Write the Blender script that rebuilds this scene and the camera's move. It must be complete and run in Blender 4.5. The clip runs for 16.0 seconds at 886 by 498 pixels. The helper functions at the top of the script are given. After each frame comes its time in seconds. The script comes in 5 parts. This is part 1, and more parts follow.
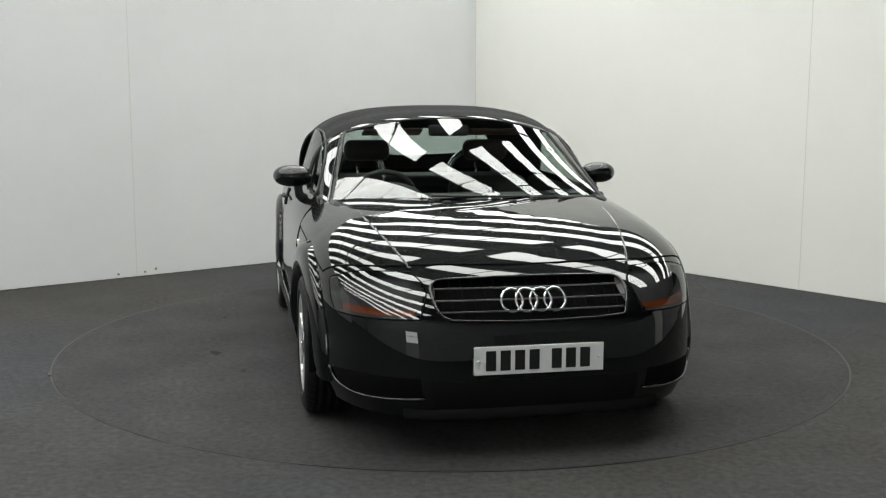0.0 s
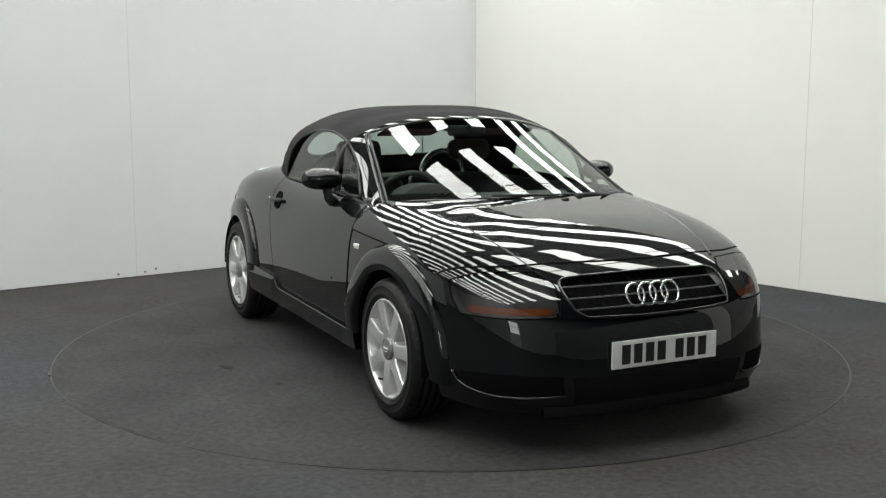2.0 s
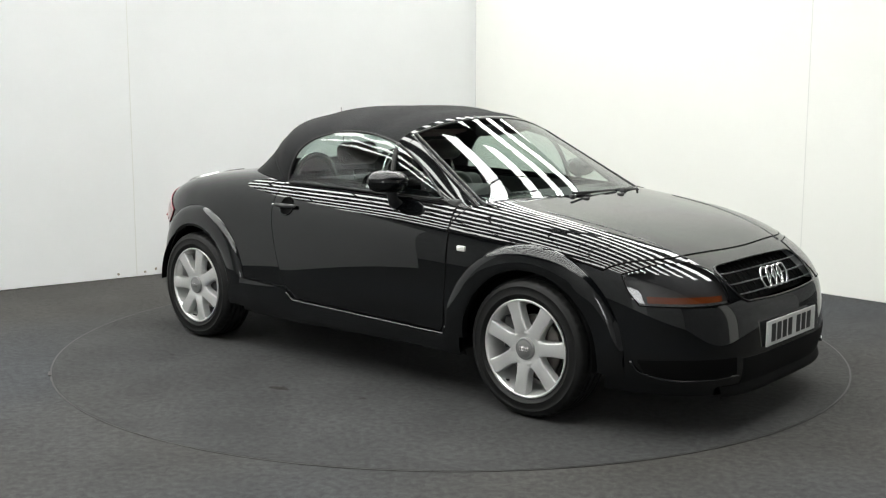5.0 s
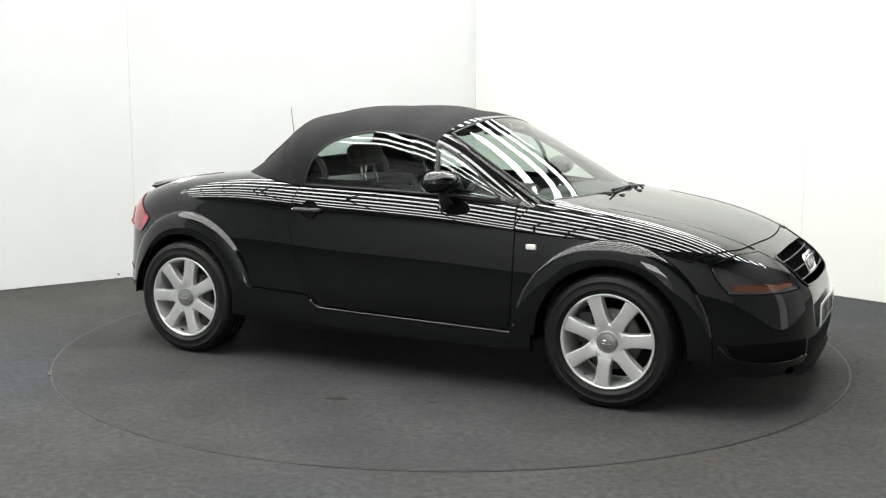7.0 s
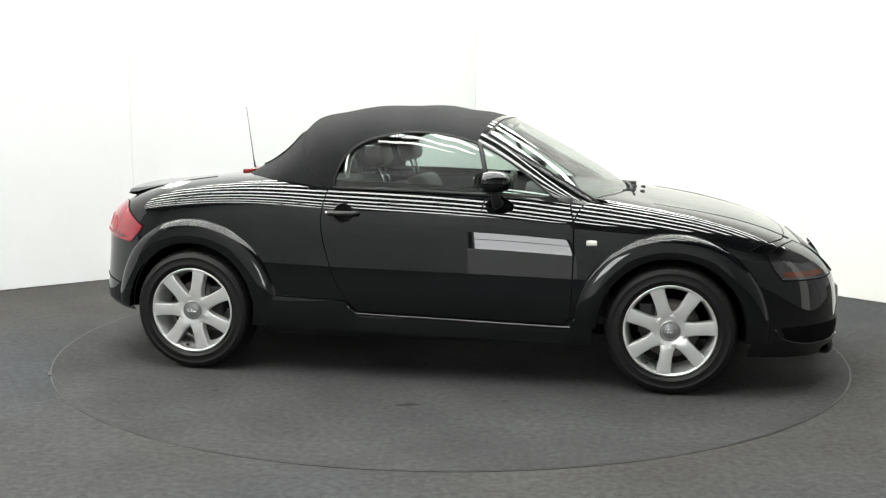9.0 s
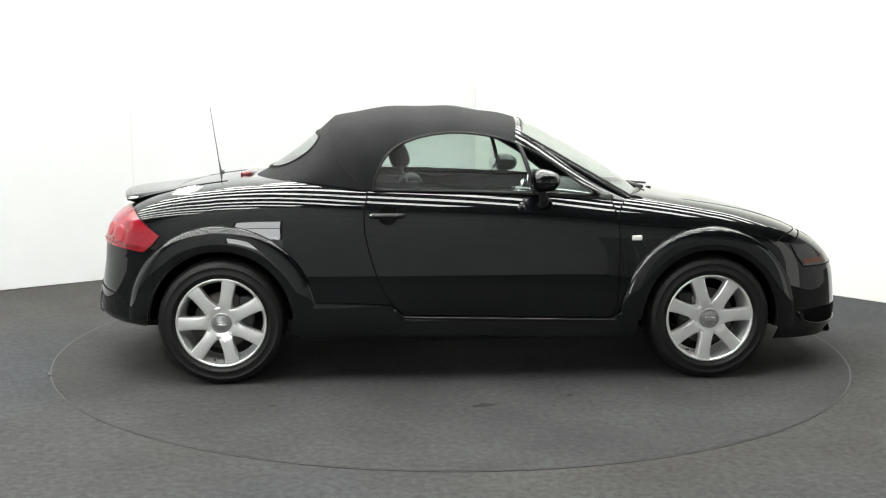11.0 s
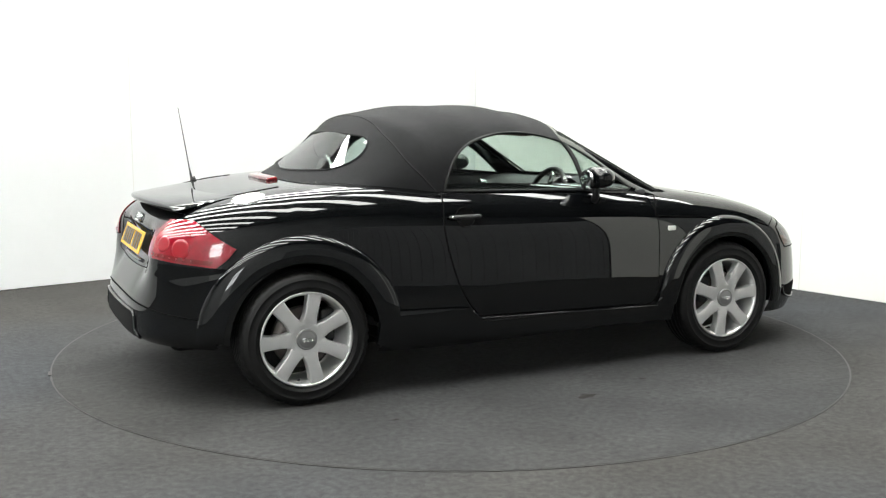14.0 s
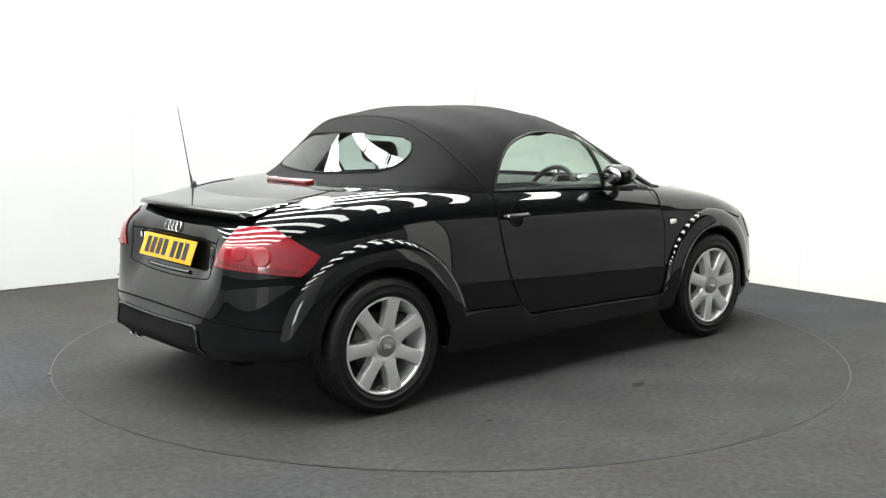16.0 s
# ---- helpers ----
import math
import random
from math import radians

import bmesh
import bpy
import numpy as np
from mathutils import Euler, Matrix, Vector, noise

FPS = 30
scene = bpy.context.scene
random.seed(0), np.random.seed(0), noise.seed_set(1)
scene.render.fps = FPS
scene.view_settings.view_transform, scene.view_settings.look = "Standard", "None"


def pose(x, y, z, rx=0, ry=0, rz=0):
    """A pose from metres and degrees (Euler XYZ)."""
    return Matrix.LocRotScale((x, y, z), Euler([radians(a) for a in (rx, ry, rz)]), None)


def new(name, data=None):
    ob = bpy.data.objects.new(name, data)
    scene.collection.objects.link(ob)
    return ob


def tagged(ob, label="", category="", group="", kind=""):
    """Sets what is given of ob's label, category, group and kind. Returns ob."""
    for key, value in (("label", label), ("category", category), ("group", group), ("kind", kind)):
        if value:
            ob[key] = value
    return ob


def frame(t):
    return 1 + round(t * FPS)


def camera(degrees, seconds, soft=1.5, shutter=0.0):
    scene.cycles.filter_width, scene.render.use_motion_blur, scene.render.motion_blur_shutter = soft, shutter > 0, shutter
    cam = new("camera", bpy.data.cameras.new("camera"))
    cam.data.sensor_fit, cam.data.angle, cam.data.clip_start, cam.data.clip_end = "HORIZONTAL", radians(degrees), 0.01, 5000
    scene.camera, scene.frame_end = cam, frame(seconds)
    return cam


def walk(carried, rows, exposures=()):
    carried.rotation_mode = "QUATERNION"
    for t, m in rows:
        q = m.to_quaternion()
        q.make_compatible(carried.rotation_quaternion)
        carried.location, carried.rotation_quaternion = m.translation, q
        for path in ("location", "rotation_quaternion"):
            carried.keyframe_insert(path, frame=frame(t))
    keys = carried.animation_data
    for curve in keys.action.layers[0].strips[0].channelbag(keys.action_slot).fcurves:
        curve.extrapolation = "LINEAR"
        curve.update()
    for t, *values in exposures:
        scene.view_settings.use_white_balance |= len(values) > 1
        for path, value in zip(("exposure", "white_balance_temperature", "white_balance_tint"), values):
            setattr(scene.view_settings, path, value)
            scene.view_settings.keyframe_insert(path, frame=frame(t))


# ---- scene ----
from mathutils.bvhtree import BVHTree

# ---------------------------------------------------------------- camera
cam = camera(46.45, 16.0, soft=1.2)
EYE = (0.0, -5.951, 1.373)
CAMERA = pose(*EYE, 90 - 7.97, 0.0, 0.39) @ pose(0, 0, 0, 0, 0, 0.10)
walk(cam, [(0.0, CAMERA), (16.0, CAMERA)],
     exposures=[(0.0, -0.48), (2.0, -0.39), (4.0, -0.13), (7.0, 0.28), (9.0, 0.42), (12.5, 0.50), (16.0, 0.50)])

# ---------------------------------------------------------------- world and light
world = bpy.data.worlds.new("world")
scene.world = world
world.use_nodes = True
wn = world.node_tree.nodes
sky = wn.new("ShaderNodeTexSky")
sky.sky_type = "NISHITA"
sky.sun_disc = False
sky.sun_elevation = radians(40)
sky.sun_rotation = radians(120)
world.node_tree.links.new(sky.outputs["Color"], wn["Background"].inputs["Color"])
wn["Background"].inputs["Strength"].default_value = 0.08
SKYLIGHT = 13.0      # brightness of the translucent roof sheets


# ---------------------------------------------------------------- materials
def mat(name, color, rough=0.5, metal=0.0, coat=0.0, coat_rough=0.03, spec=0.5, emit=None, strength=0.0,
        vary=0.0, scale=8.0, bump=0.0, bump_scale=200.0, trans=0.0, ior=1.5, rough_vary=0.0, sheen=0.0, coat_ior=1.5):
    m = bpy.data.materials.new(name)
    m.use_nodes = True
    nt = m.node_tree
    b = nt.nodes["Principled BSDF"]
    b.inputs["Base Color"].default_value = (*color, 1)
    b.inputs["Roughness"].default_value = rough
    b.inputs["Metallic"].default_value = metal
    b.inputs["Coat Weight"].default_value = coat
    b.inputs["Coat IOR"].default_value = coat_ior
    b.inputs["Coat Roughness"].default_value = coat_rough
    b.inputs["Specular IOR Level"].default_value = spec
    b.inputs["Transmission Weight"].default_value = trans
    b.inputs["IOR"].default_value = ior
    b.inputs["Sheen Weight"].default_value = sheen
    if emit:
        b.inputs["Emission Color"].default_value = (*emit, 1)
        b.inputs["Emission Strength"].default_value = strength
    tc = nt.nodes.new("ShaderNodeTexCoord")
    if vary or rough_vary:
        n1 = nt.nodes.new("ShaderNodeTexNoise")
        n1.inputs["Scale"].default_value = scale
        n1.inputs["Detail"].default_value = 6
        n1.inputs["Roughness"].default_value = 0.65
        nt.links.new(tc.outputs["Object"], n1.inputs["Vector"])
        if vary:
            ramp = nt.nodes.new("ShaderNodeMapRange")
            ramp.inputs["From Min"].default_value = 0.25
            ramp.inputs["From Max"].default_value = 0.75
            ramp.inputs["To Min"].default_value = 1 - vary
            ramp.inputs["To Max"].default_value = 1 + vary
            nt.links.new(n1.outputs["Fac"], ramp.inputs["Value"])
            mul = nt.nodes.new("ShaderNodeVectorMath")
            mul.operation = "SCALE"
            mul.inputs[0].default_value = color
            nt.links.new(ramp.outputs["Result"], mul.inputs["Scale"])
            nt.links.new(mul.outputs["Vector"], b.inputs["Base Color"])
        if rough_vary:
            r2 = nt.nodes.new("ShaderNodeMapRange")
            r2.inputs["From Min"].default_value = 0.3
            r2.inputs["From Max"].default_value = 0.7
            r2.inputs["To Min"].default_value = max(rough - rough_vary, 0)
            r2.inputs["To Max"].default_value = rough + rough_vary
            nt.links.new(n1.outputs["Fac"], r2.inputs["Value"])
            nt.links.new(r2.outputs["Result"], b.inputs["Roughness"])
    if bump:
        n2 = nt.nodes.new("ShaderNodeTexNoise")
        n2.inputs["Scale"].default_value = bump_scale
        n2.inputs["Detail"].default_value = 4
        nt.links.new(tc.outputs["Object"], n2.inputs["Vector"])
        bp = nt.nodes.new("ShaderNodeBump")
        bp.inputs["Strength"].default_value = bump
        bp.inputs["Distance"].default_value = 0.004
        nt.links.new(n2.outputs["Fac"], bp.inputs["Height"])
        nt.links.new(bp.outputs["Normal"], b.inputs["Normal"])
    return m


def carpet_mat(name, color, worn, tint):
    """Short-pile carpet: fine speckle, wide stains and trodden patches."""
    m = mat(name, color, rough=0.95, spec=0.15, bump=0.6, bump_scale=420.0)
    nt = m.node_tree
    b = nt.nodes["Principled BSDF"]
    tc = nt.nodes["Texture Coordinate"]
    fac = None
    for scale, lo, hi in ((260.0, 0.62, 1.38), (34.0, 0.78, 1.22), (1.7, 1 - worn, 1 + worn)):
        n = nt.nodes.new("ShaderNodeTexNoise")
        n.inputs["Scale"].default_value = scale
        n.inputs["Detail"].default_value = 3
        nt.links.new(tc.outputs["Object"], n.inputs["Vector"])
        r = nt.nodes.new("ShaderNodeMapRange")
        r.inputs["From Min"].default_value, r.inputs["From Max"].default_value = 0.3, 0.7
        r.inputs["To Min"].default_value, r.inputs["To Max"].default_value = lo, hi
        nt.links.new(n.outputs["Fac"], r.inputs["Value"])
        if fac is None:
            fac = r.outputs["Result"]
        else:
            mm = nt.nodes.new("ShaderNodeMath")
            mm.operation = "MULTIPLY"
            nt.links.new(fac, mm.inputs[0])
            nt.links.new(r.outputs["Result"], mm.inputs[1])
            fac = mm.outputs["Value"]
    s = nt.nodes.new("ShaderNodeVectorMath")
    s.operation = "SCALE"
    s.inputs[0].default_value = color
    nt.links.new(fac, s.inputs["Scale"])
    # wide drifts of the pile's colour
    wide = nt.nodes.new("ShaderNodeTexNoise")
    wide.inputs["Scale"].default_value = 0.32
    wide.inputs["Detail"].default_value = 2
    nt.links.new(tc.outputs["Object"], wide.inputs["Vector"])
    edge = nt.nodes.new("ShaderNodeMapRange")
    edge.inputs["From Min"].default_value, edge.inputs["From Max"].default_value = 0.38, 0.62
    nt.links.new(wide.outputs["Fac"], edge.inputs["Value"])
    base = nt.nodes.new("ShaderNodeMix")
    base.data_type = "RGBA"
    base.inputs[6].default_value = (*color, 1)
    base.inputs[7].default_value = (*tint, 1)
    nt.links.new(edge.outputs["Result"], base.inputs[0])
    nt.links.new(base.outputs[2], s.inputs[0])
    nt.links.new(s.outputs["Vector"], b.inputs["Base Color"])
    return m


PAINT = mat("black_paint", (0.0018, 0.0022, 0.0026), rough=0.5, coat=1.0, coat_rough=0.01, spec=0.02, vary=0.15, scale=40, coat_ior=1.5)
PLASTIC = mat("black_plastic", (0.006, 0.006, 0.0065), rough=0.5, vary=0.2, scale=30, bump=0.1, bump_scale=600)
GAP = mat("shut_line_black", (0.002, 0.002, 0.002), rough=0.9, spec=0.1)
DARK = mat("matt_black_trim", (0.004, 0.004, 0.0042), rough=0.7, spec=0.15, vary=0.2, scale=30)
RUBBER = mat("tyre_rubber", (0.005, 0.005, 0.005), rough=0.55, spec=0.3, vary=0.3, scale=20, bump=0.15, bump_scale=300)
SEAL = mat("rubber_seal", (0.006, 0.006, 0.006), rough=0.5)
ALLOY = mat("silver_alloy", (0.70, 0.70, 0.69), rough=0.28, metal=0.6, vary=0.06, scale=14, coat=0.3, coat_rough=0.15)
CHROME = mat("chrome", (0.8, 0.8, 0.8), rough=0.08, metal=1.0)
BRUSHED = mat("brushed_aluminium", (0.8, 0.8, 0.79), rough=0.25, metal=1.0, vary=0.04, scale=60)
FABRIC = mat("soft_top_cloth", (0.0155, 0.0155, 0.0165), rough=0.95, spec=0.2, vary=0.25, scale=5, bump=0.5, bump_scale=700, sheen=0.04)
LEATHER = mat("black_leather", (0.036, 0.036, 0.035), rough=0.45, vary=0.2, scale=12, bump=0.2, bump_scale=250)
TRIM = mat("dark_cabin_trim", (0.036, 0.037, 0.038), rough=0.7, vary=0.2, scale=10, bump=0.2, bump_scale=400)
BRAKE = mat("brake_iron", (0.12, 0.11, 0.10), rough=0.5, metal=0.8, vary=0.3, scale=30)
PLATE_W = mat("white_plate", (0.74, 0.75, 0.74), rough=0.25, vary=0.04, scale=20)
PLATE_Y = mat("yellow_plate", (0.62, 0.355, 0.014), rough=0.25, vary=0.04, scale=20)
PLATE_INK = mat("plate_ink", (0.008, 0.008, 0.008), rough=0.4)
LAMP_RED = mat("red_lamp_lens", (0.26, 0.004, 0.014), rough=0.12, coat=1.0, coat_rough=0.02, spec=0.6, vary=0.2, scale=25)
LAMP_RED_DEEP = mat("dark_red_lens", (0.16, 0.004, 0.006), rough=0.15, coat=1.0)
LAMP_BOX = mat("lamp_bowl", (0.11, 0.11, 0.113), rough=0.4, metal=0.1, vary=0.2, scale=20)
AMBER = mat("amber_lens", (0.36, 0.085, 0.022), rough=0.3, coat=0.8)
REPEATER = mat("clear_indicator", (0.75, 0.74, 0.70), rough=0.2, coat=1.0)
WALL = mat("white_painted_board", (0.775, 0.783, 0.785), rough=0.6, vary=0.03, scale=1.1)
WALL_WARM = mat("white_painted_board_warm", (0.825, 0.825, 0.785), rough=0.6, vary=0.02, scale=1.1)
SEAM = mat("board_joint", (0.70, 0.70, 0.67), rough=0.7, vary=0.05, scale=3)
SCUFF = mat("scuff_mark", (0.30, 0.27, 0.22), rough=0.8, vary=0.4, scale=60)
CARPET = carpet_mat("grey_carpet", (0.0465, 0.0490, 0.0525), 0.12, (0.0500, 0.0485, 0.0455))
CARPET_DISC = carpet_mat("turntable_carpet", (0.0470, 0.0465, 0.0450), 0.18, (0.0455, 0.0460, 0.0465))
STAIN = carpet_mat("carpet_stain", (0.022, 0.0215, 0.021), 0.2, (0.024, 0.022, 0.020))
EDGE = mat("turntable_edge_steel", (0.012, 0.011, 0.010), rough=0.6, vary=0.75, scale=3)
ROOF_DARK = mat("dark_roof_sheet", (0.035, 0.036, 0.038), rough=0.8, vary=0.2, scale=2)
STEEL = mat("painted_roof_steel", (0.05, 0.05, 0.052), rough=0.6, vary=0.2, scale=4)
HALL = mat("hall_cladding", (0.37, 0.373, 0.377), rough=0.75, vary=0.2, scale=1.5)
HALL_BOARD = mat("grey_board", (0.26, 0.26, 0.26), rough=0.7, vary=0.3, scale=1.2)
SHUTTER = mat("grey_shutter_paint", (0.20, 0.20, 0.205), rough=0.6, vary=0.2, scale=2)
GLOW = mat("translucent_roof_sheet", (0.8, 0.8, 0.8), rough=0.6, emit=(0.98, 0.995, 0.955), strength=SKYLIGHT)
# glowing stand-in for the daylight in the open roller door
DOOR_GLOW = mat("daylight_door_pane", (0.8, 0.8, 0.8), rough=0.6, emit=(0.97, 0.99, 1.0), strength=7.0)


def glass_mat(name, tint, rough=0.0):
    """Thin automotive glass: mirror reflection that grows at a slant, over tinted see-through."""
    m = bpy.data.materials.new(name)
    m.use_nodes = True
    nt = m.node_tree
    nt.nodes.clear()
    out = nt.nodes.new("ShaderNodeOutputMaterial")
    mix = nt.nodes.new("ShaderNodeMixShader")
    lw = nt.nodes.new("ShaderNodeLayerWeight")
    lw.inputs["Blend"].default_value = 0.5
    power = nt.nodes.new("ShaderNodeMath")
    power.operation = "POWER"
    power.inputs[1].default_value = 4.5
    scale = nt.nodes.new("ShaderNodeMath")
    scale.operation = "MULTIPLY_ADD"
    scale.inputs[1].default_value = 0.90
    scale.inputs[2].default_value = 0.085
    tr = nt.nodes.new("ShaderNodeBsdfTransparent")
    tr.inputs["Color"].default_value = (*tint, 1)
    gl = nt.nodes.new("ShaderNodeBsdfGlossy")
    gl.inputs["Roughness"].default_value = rough
    nt.links.new(lw.outputs["Facing"], power.inputs[0])
    nt.links.new(power.outputs[0], scale.inputs[0])
    nt.links.new(scale.outputs[0], mix.inputs[0])
    nt.links.new(tr.outputs[0], mix.inputs[1])
    nt.links.new(gl.outputs[0], mix.inputs[2])
    nt.links.new(mix.outputs[0], out.inputs[0])
    return m


GLASS = glass_mat("green_tinted_glass", (0.76, 0.84, 0.80))
GLASS_SIDE = glass_mat("side_glass", (0.74, 0.82, 0.78))
LENS = glass_mat("smoked_lamp_lens", (0.34, 0.34, 0.345))


# ---------------------------------------------------------------- mesh helpers
def mesh_ob(name, verts, faces, material, parent=None, label="", smooth=True):
    me = bpy.data.meshes.new(name)
    me.from_pydata([tuple(map(float, v)) for v in verts], [], [tuple(f) for f in faces])
    me.materials.append(material)
    me.validate()
    if smooth:
        me.polygons.foreach_set("use_smooth", [True] * len(me.polygons))
    ob = new(name, me)
    if parent is not None:
        ob.parent = parent
    if label:
        ob["label"] = label
    return ob


def part(name, bm, material, parent, label="", smooth=False):
    me = bpy.data.meshes.new(name)
    bmesh.ops.recalc_face_normals(bm, faces=bm.faces)
    bm.to_mesh(me)
    bm.free()
    me.materials.append(material)
    if smooth:
        me.polygons.foreach_set("use_smooth", [True] * len(me.polygons))
    ob = new(name, me)
    if parent is not None:
        ob.parent = parent
    if label:
        ob["label"] = label
    return ob


def add_box(bm, c, s, bevel=0.0, m=None):
    r = bmesh.ops.create_cube(bm, size=1.0)
    vs = r["verts"]
    for v in vs:
        v.co = Vector((v.co.x * s[0], v.co.y * s[1], v.co.z * s[2]))
    if bevel:
        es = list({e for v in vs for e in v.link_edges})
        r = bmesh.ops.bevel(bm, geom=es, offset=bevel, segments=3, profile=0.5, affect="EDGES")
        vs = list({v for f in r["faces"] for v in f.verts} | {v for v in vs if v.is_valid})
    mm = Matrix.Translation(c) @ (m or Matrix())
    for v in vs:
        v.co = mm @ v.co
    return vs


def box_bm(c, s, bevel=0.0, m=None):
    bm = bmesh.new()
    add_box(bm, c, s, bevel, m)
    return bm


def grid_faces(nu, nv, closed=False):
    """Quads over a grid of nu rows by nv columns."""
    f = []
    for i in range(nu - 1):
        for j in range(nv if closed else nv - 1):
            k = (j + 1) % nv
            f.append((i * nv + j, i * nv + k, (i + 1) * nv + k, (i + 1) * nv + j))
    return f


def spline(pts, n):
    """n points evenly along a Catmull-Rom curve through pts."""
    p = np.array(pts, float)
    if len(p) == 2:
        t = np.linspace(0, 1, n)[:, None]
        return p[0] * (1 - t) + p[1] * t
    q = np.vstack([2 * p[0] - p[1], p, 2 * p[-1] - p[-2]])
    out = []
    for i in range(1, len(q) - 2):
        for t in np.linspace(0, 1, 24, endpoint=False):
            a, b, c, d = q[i - 1], q[i], q[i + 1], q[i + 2]
            out.append(0.5 * (2 * b + (c - a) * t + (2 * a - 5 * b + 4 * c - d) * t ** 2 + (3 * b - a - 3 * c + d) * t ** 3))
    out.append(p[-1])
    return resample(np.array(out), n)


def resample(p, n):
    s = np.concatenate([[0], np.cumsum(np.linalg.norm(np.diff(p, axis=0), axis=1))])
    t = np.linspace(0, s[-1], n)
    return np.stack([np.interp(t, s, p[:, k]) for k in range(p.shape[1])], 1)


def poly(pts, n):
    return resample(np.array(pts, float), n)


def curve_of(pts, n):
    """A curve given as ("s", points) is smooth, as a plain list it has corners."""
    if isinstance(pts, tuple) and pts[0] == "s":
        return spline(pts[1], n)
    return poly(pts, n)


def coons(bottom, top, left, right, nu, nv):
    """Grid [nv][nu] of 2D points filling four border curves; all run with rising u or v."""
    b, t = curve_of(bottom, nu), curve_of(top, nu)
    l, r = curve_of(left, nv), curve_of(right, nv)
    u = np.linspace(0, 1, nu)[None, :, None]
    v = np.linspace(0, 1, nv)[:, None, None]
    return ((1 - v) * b[None] + v * t[None] + (1 - u) * l[:, None] + u * r[:, None]
            - ((1 - u) * (1 - v) * b[0] + u * (1 - v) * b[-1] + (1 - u) * v * t[0] + u * v * t[-1]))


def project(grid, tree, axis):
    """Drop 2D points onto a surface: 'y-' from the car's right side (x, z), 'z' from above (x, y), 'roll' (x, angle) towards the car's middle, 'x+' from ahead, 'x-' from behind (y, z);
    a number: level rays from that azimuth in degrees, (sideways, z)."""
    out = np.zeros(grid.shape[:-1] + (3,))
    for idx in np.ndindex(grid.shape[:-1]):
        a, b = grid[idx]
        if axis == "y-":
            o, d = Vector((a, -2.0, b)), Vector((0, 1, 0))
        elif axis == "z":
            o, d = Vector((a, b, 3.0)), Vector((0, 0, -1))
        elif axis == "roll":
            o, d = Vector((a, -2.5 * math.sin(b), 0.3 + 2.5 * math.cos(b))), Vector((0, math.sin(b), -math.cos(b)))
        elif isinstance(axis, (int, float)):
            d = -Vector((math.cos(radians(axis)), math.sin(radians(axis)), 0))
            o = Vector((d.y * a, -d.x * a, b)) - d * 4
        elif axis == "x+":
            o, d = Vector((3.5, a, b)), Vector((-1, 0, 0))
        else:
            o, d = Vector((-3.5, a, b)), Vector((1, 0, 0))
        hit = tree.ray_cast(o, d)[0]
        if hit is None:
            near = tree.find_nearest(Vector((a, -0.8, b)) if axis == "y-" else o + d * 1.7)[0]
            hit = near
        out[idx] = hit
    return out


def skin_arrays(pts, offset, depth, away):
    """Verts and faces of a panel: a grid lifted by offset, with its border folded down by depth. away: a rough outward direction."""
    nv, nu = pts.shape[:2]
    du = np.gradient(pts, axis=1)
    dv = np.gradient(pts, axis=0)
    n = np.cross(du, dv)
    n /= np.maximum(np.linalg.norm(n, axis=2, keepdims=True), 1e-9)
    flip = (n * np.array(away)).sum(2).mean() < 0
    if flip:
        n = -n
    up = pts + n * offset
    verts = list(up.reshape(-1, 3))
    faces = grid_faces(nv, nu)
    if flip:
        faces = [f[::-1] for f in faces]
    ring = ([(0, j) for j in range(nu)] + [(i, nu - 1) for i in range(1, nv)]
            + [(nv - 1, j) for j in range(nu - 2, -1, -1)] + [(i, 0) for i in range(nv - 2, 0, -1)])
    base = len(verts)
    # a second copy of the border keeps the fold crisp
    for (i, j) in ring:
        verts.append(up[i, j])
    for (i, j) in ring:
        verts.append(up[i, j] - n[i, j] * depth)
    m = len(ring)
    for k in range(m):
        q = (base + k, base + (k + 1) % m, base + m + (k + 1) % m, base + m + k)
        faces.append(q[::-1] if not flip else q)
    return verts, faces


def mirrored(verts, faces):
    return [(v[0], -v[1], v[2]) for v in verts], [tuple(f)[::-1] for f in faces]


def panel(name, pts, material, parent, offset=0.003, depth=0.012, away=(0, -1, 0), label="", sides=1):
    """A panel on the car's right side, and with sides=2 its mirror image too."""
    v, f = skin_arrays(pts, offset, depth, away)
    obs = [mesh_ob(name, v, f, material, parent, label)]
    if sides == 2:
        v, f = mirrored(v, f)
        obs.append(mesh_ob(name, v, f, material, parent, label))
    return obs if sides == 2 else obs[0]


def tube_arrays(path, radius, seg=8, closed=False, flat=1.0):
    p = [Vector(v) for v in path]
    n = len(p)
    verts, faces = [], []
    ref = None
    for i in range(n):
        a = p[(i - 1) % n] if (closed or i) else p[0]
        b = p[(i + 1) % n] if (closed or i < n - 1) else p[-1]
        t = (b - a).normalized()
        if ref is None:
            ref = t.orthogonal().normalized()
        ref = (ref - t * ref.dot(t)).normalized()
        bn = t.cross(ref)
        r = radius[i] if hasattr(radius, "__len__") else radius
        for k in range(seg):
            an = 2 * math.pi * k / seg
            verts.append(p[i] + ref * (math.cos(an) * r) + bn * (math.sin(an) * r * flat))
    for i in range(n if closed else n - 1):
        for k in range(seg):
            i2, k2 = (i + 1) % n, (k + 1) % seg
            faces.append((i * seg + k, i * seg + k2, i2 * seg + k2, i2 * seg + k))
    if not closed:
        faces.append(tuple(range(seg))[::-1])
        faces.append(tuple((n - 1) * seg + k for k in range(seg)))
    return verts, faces


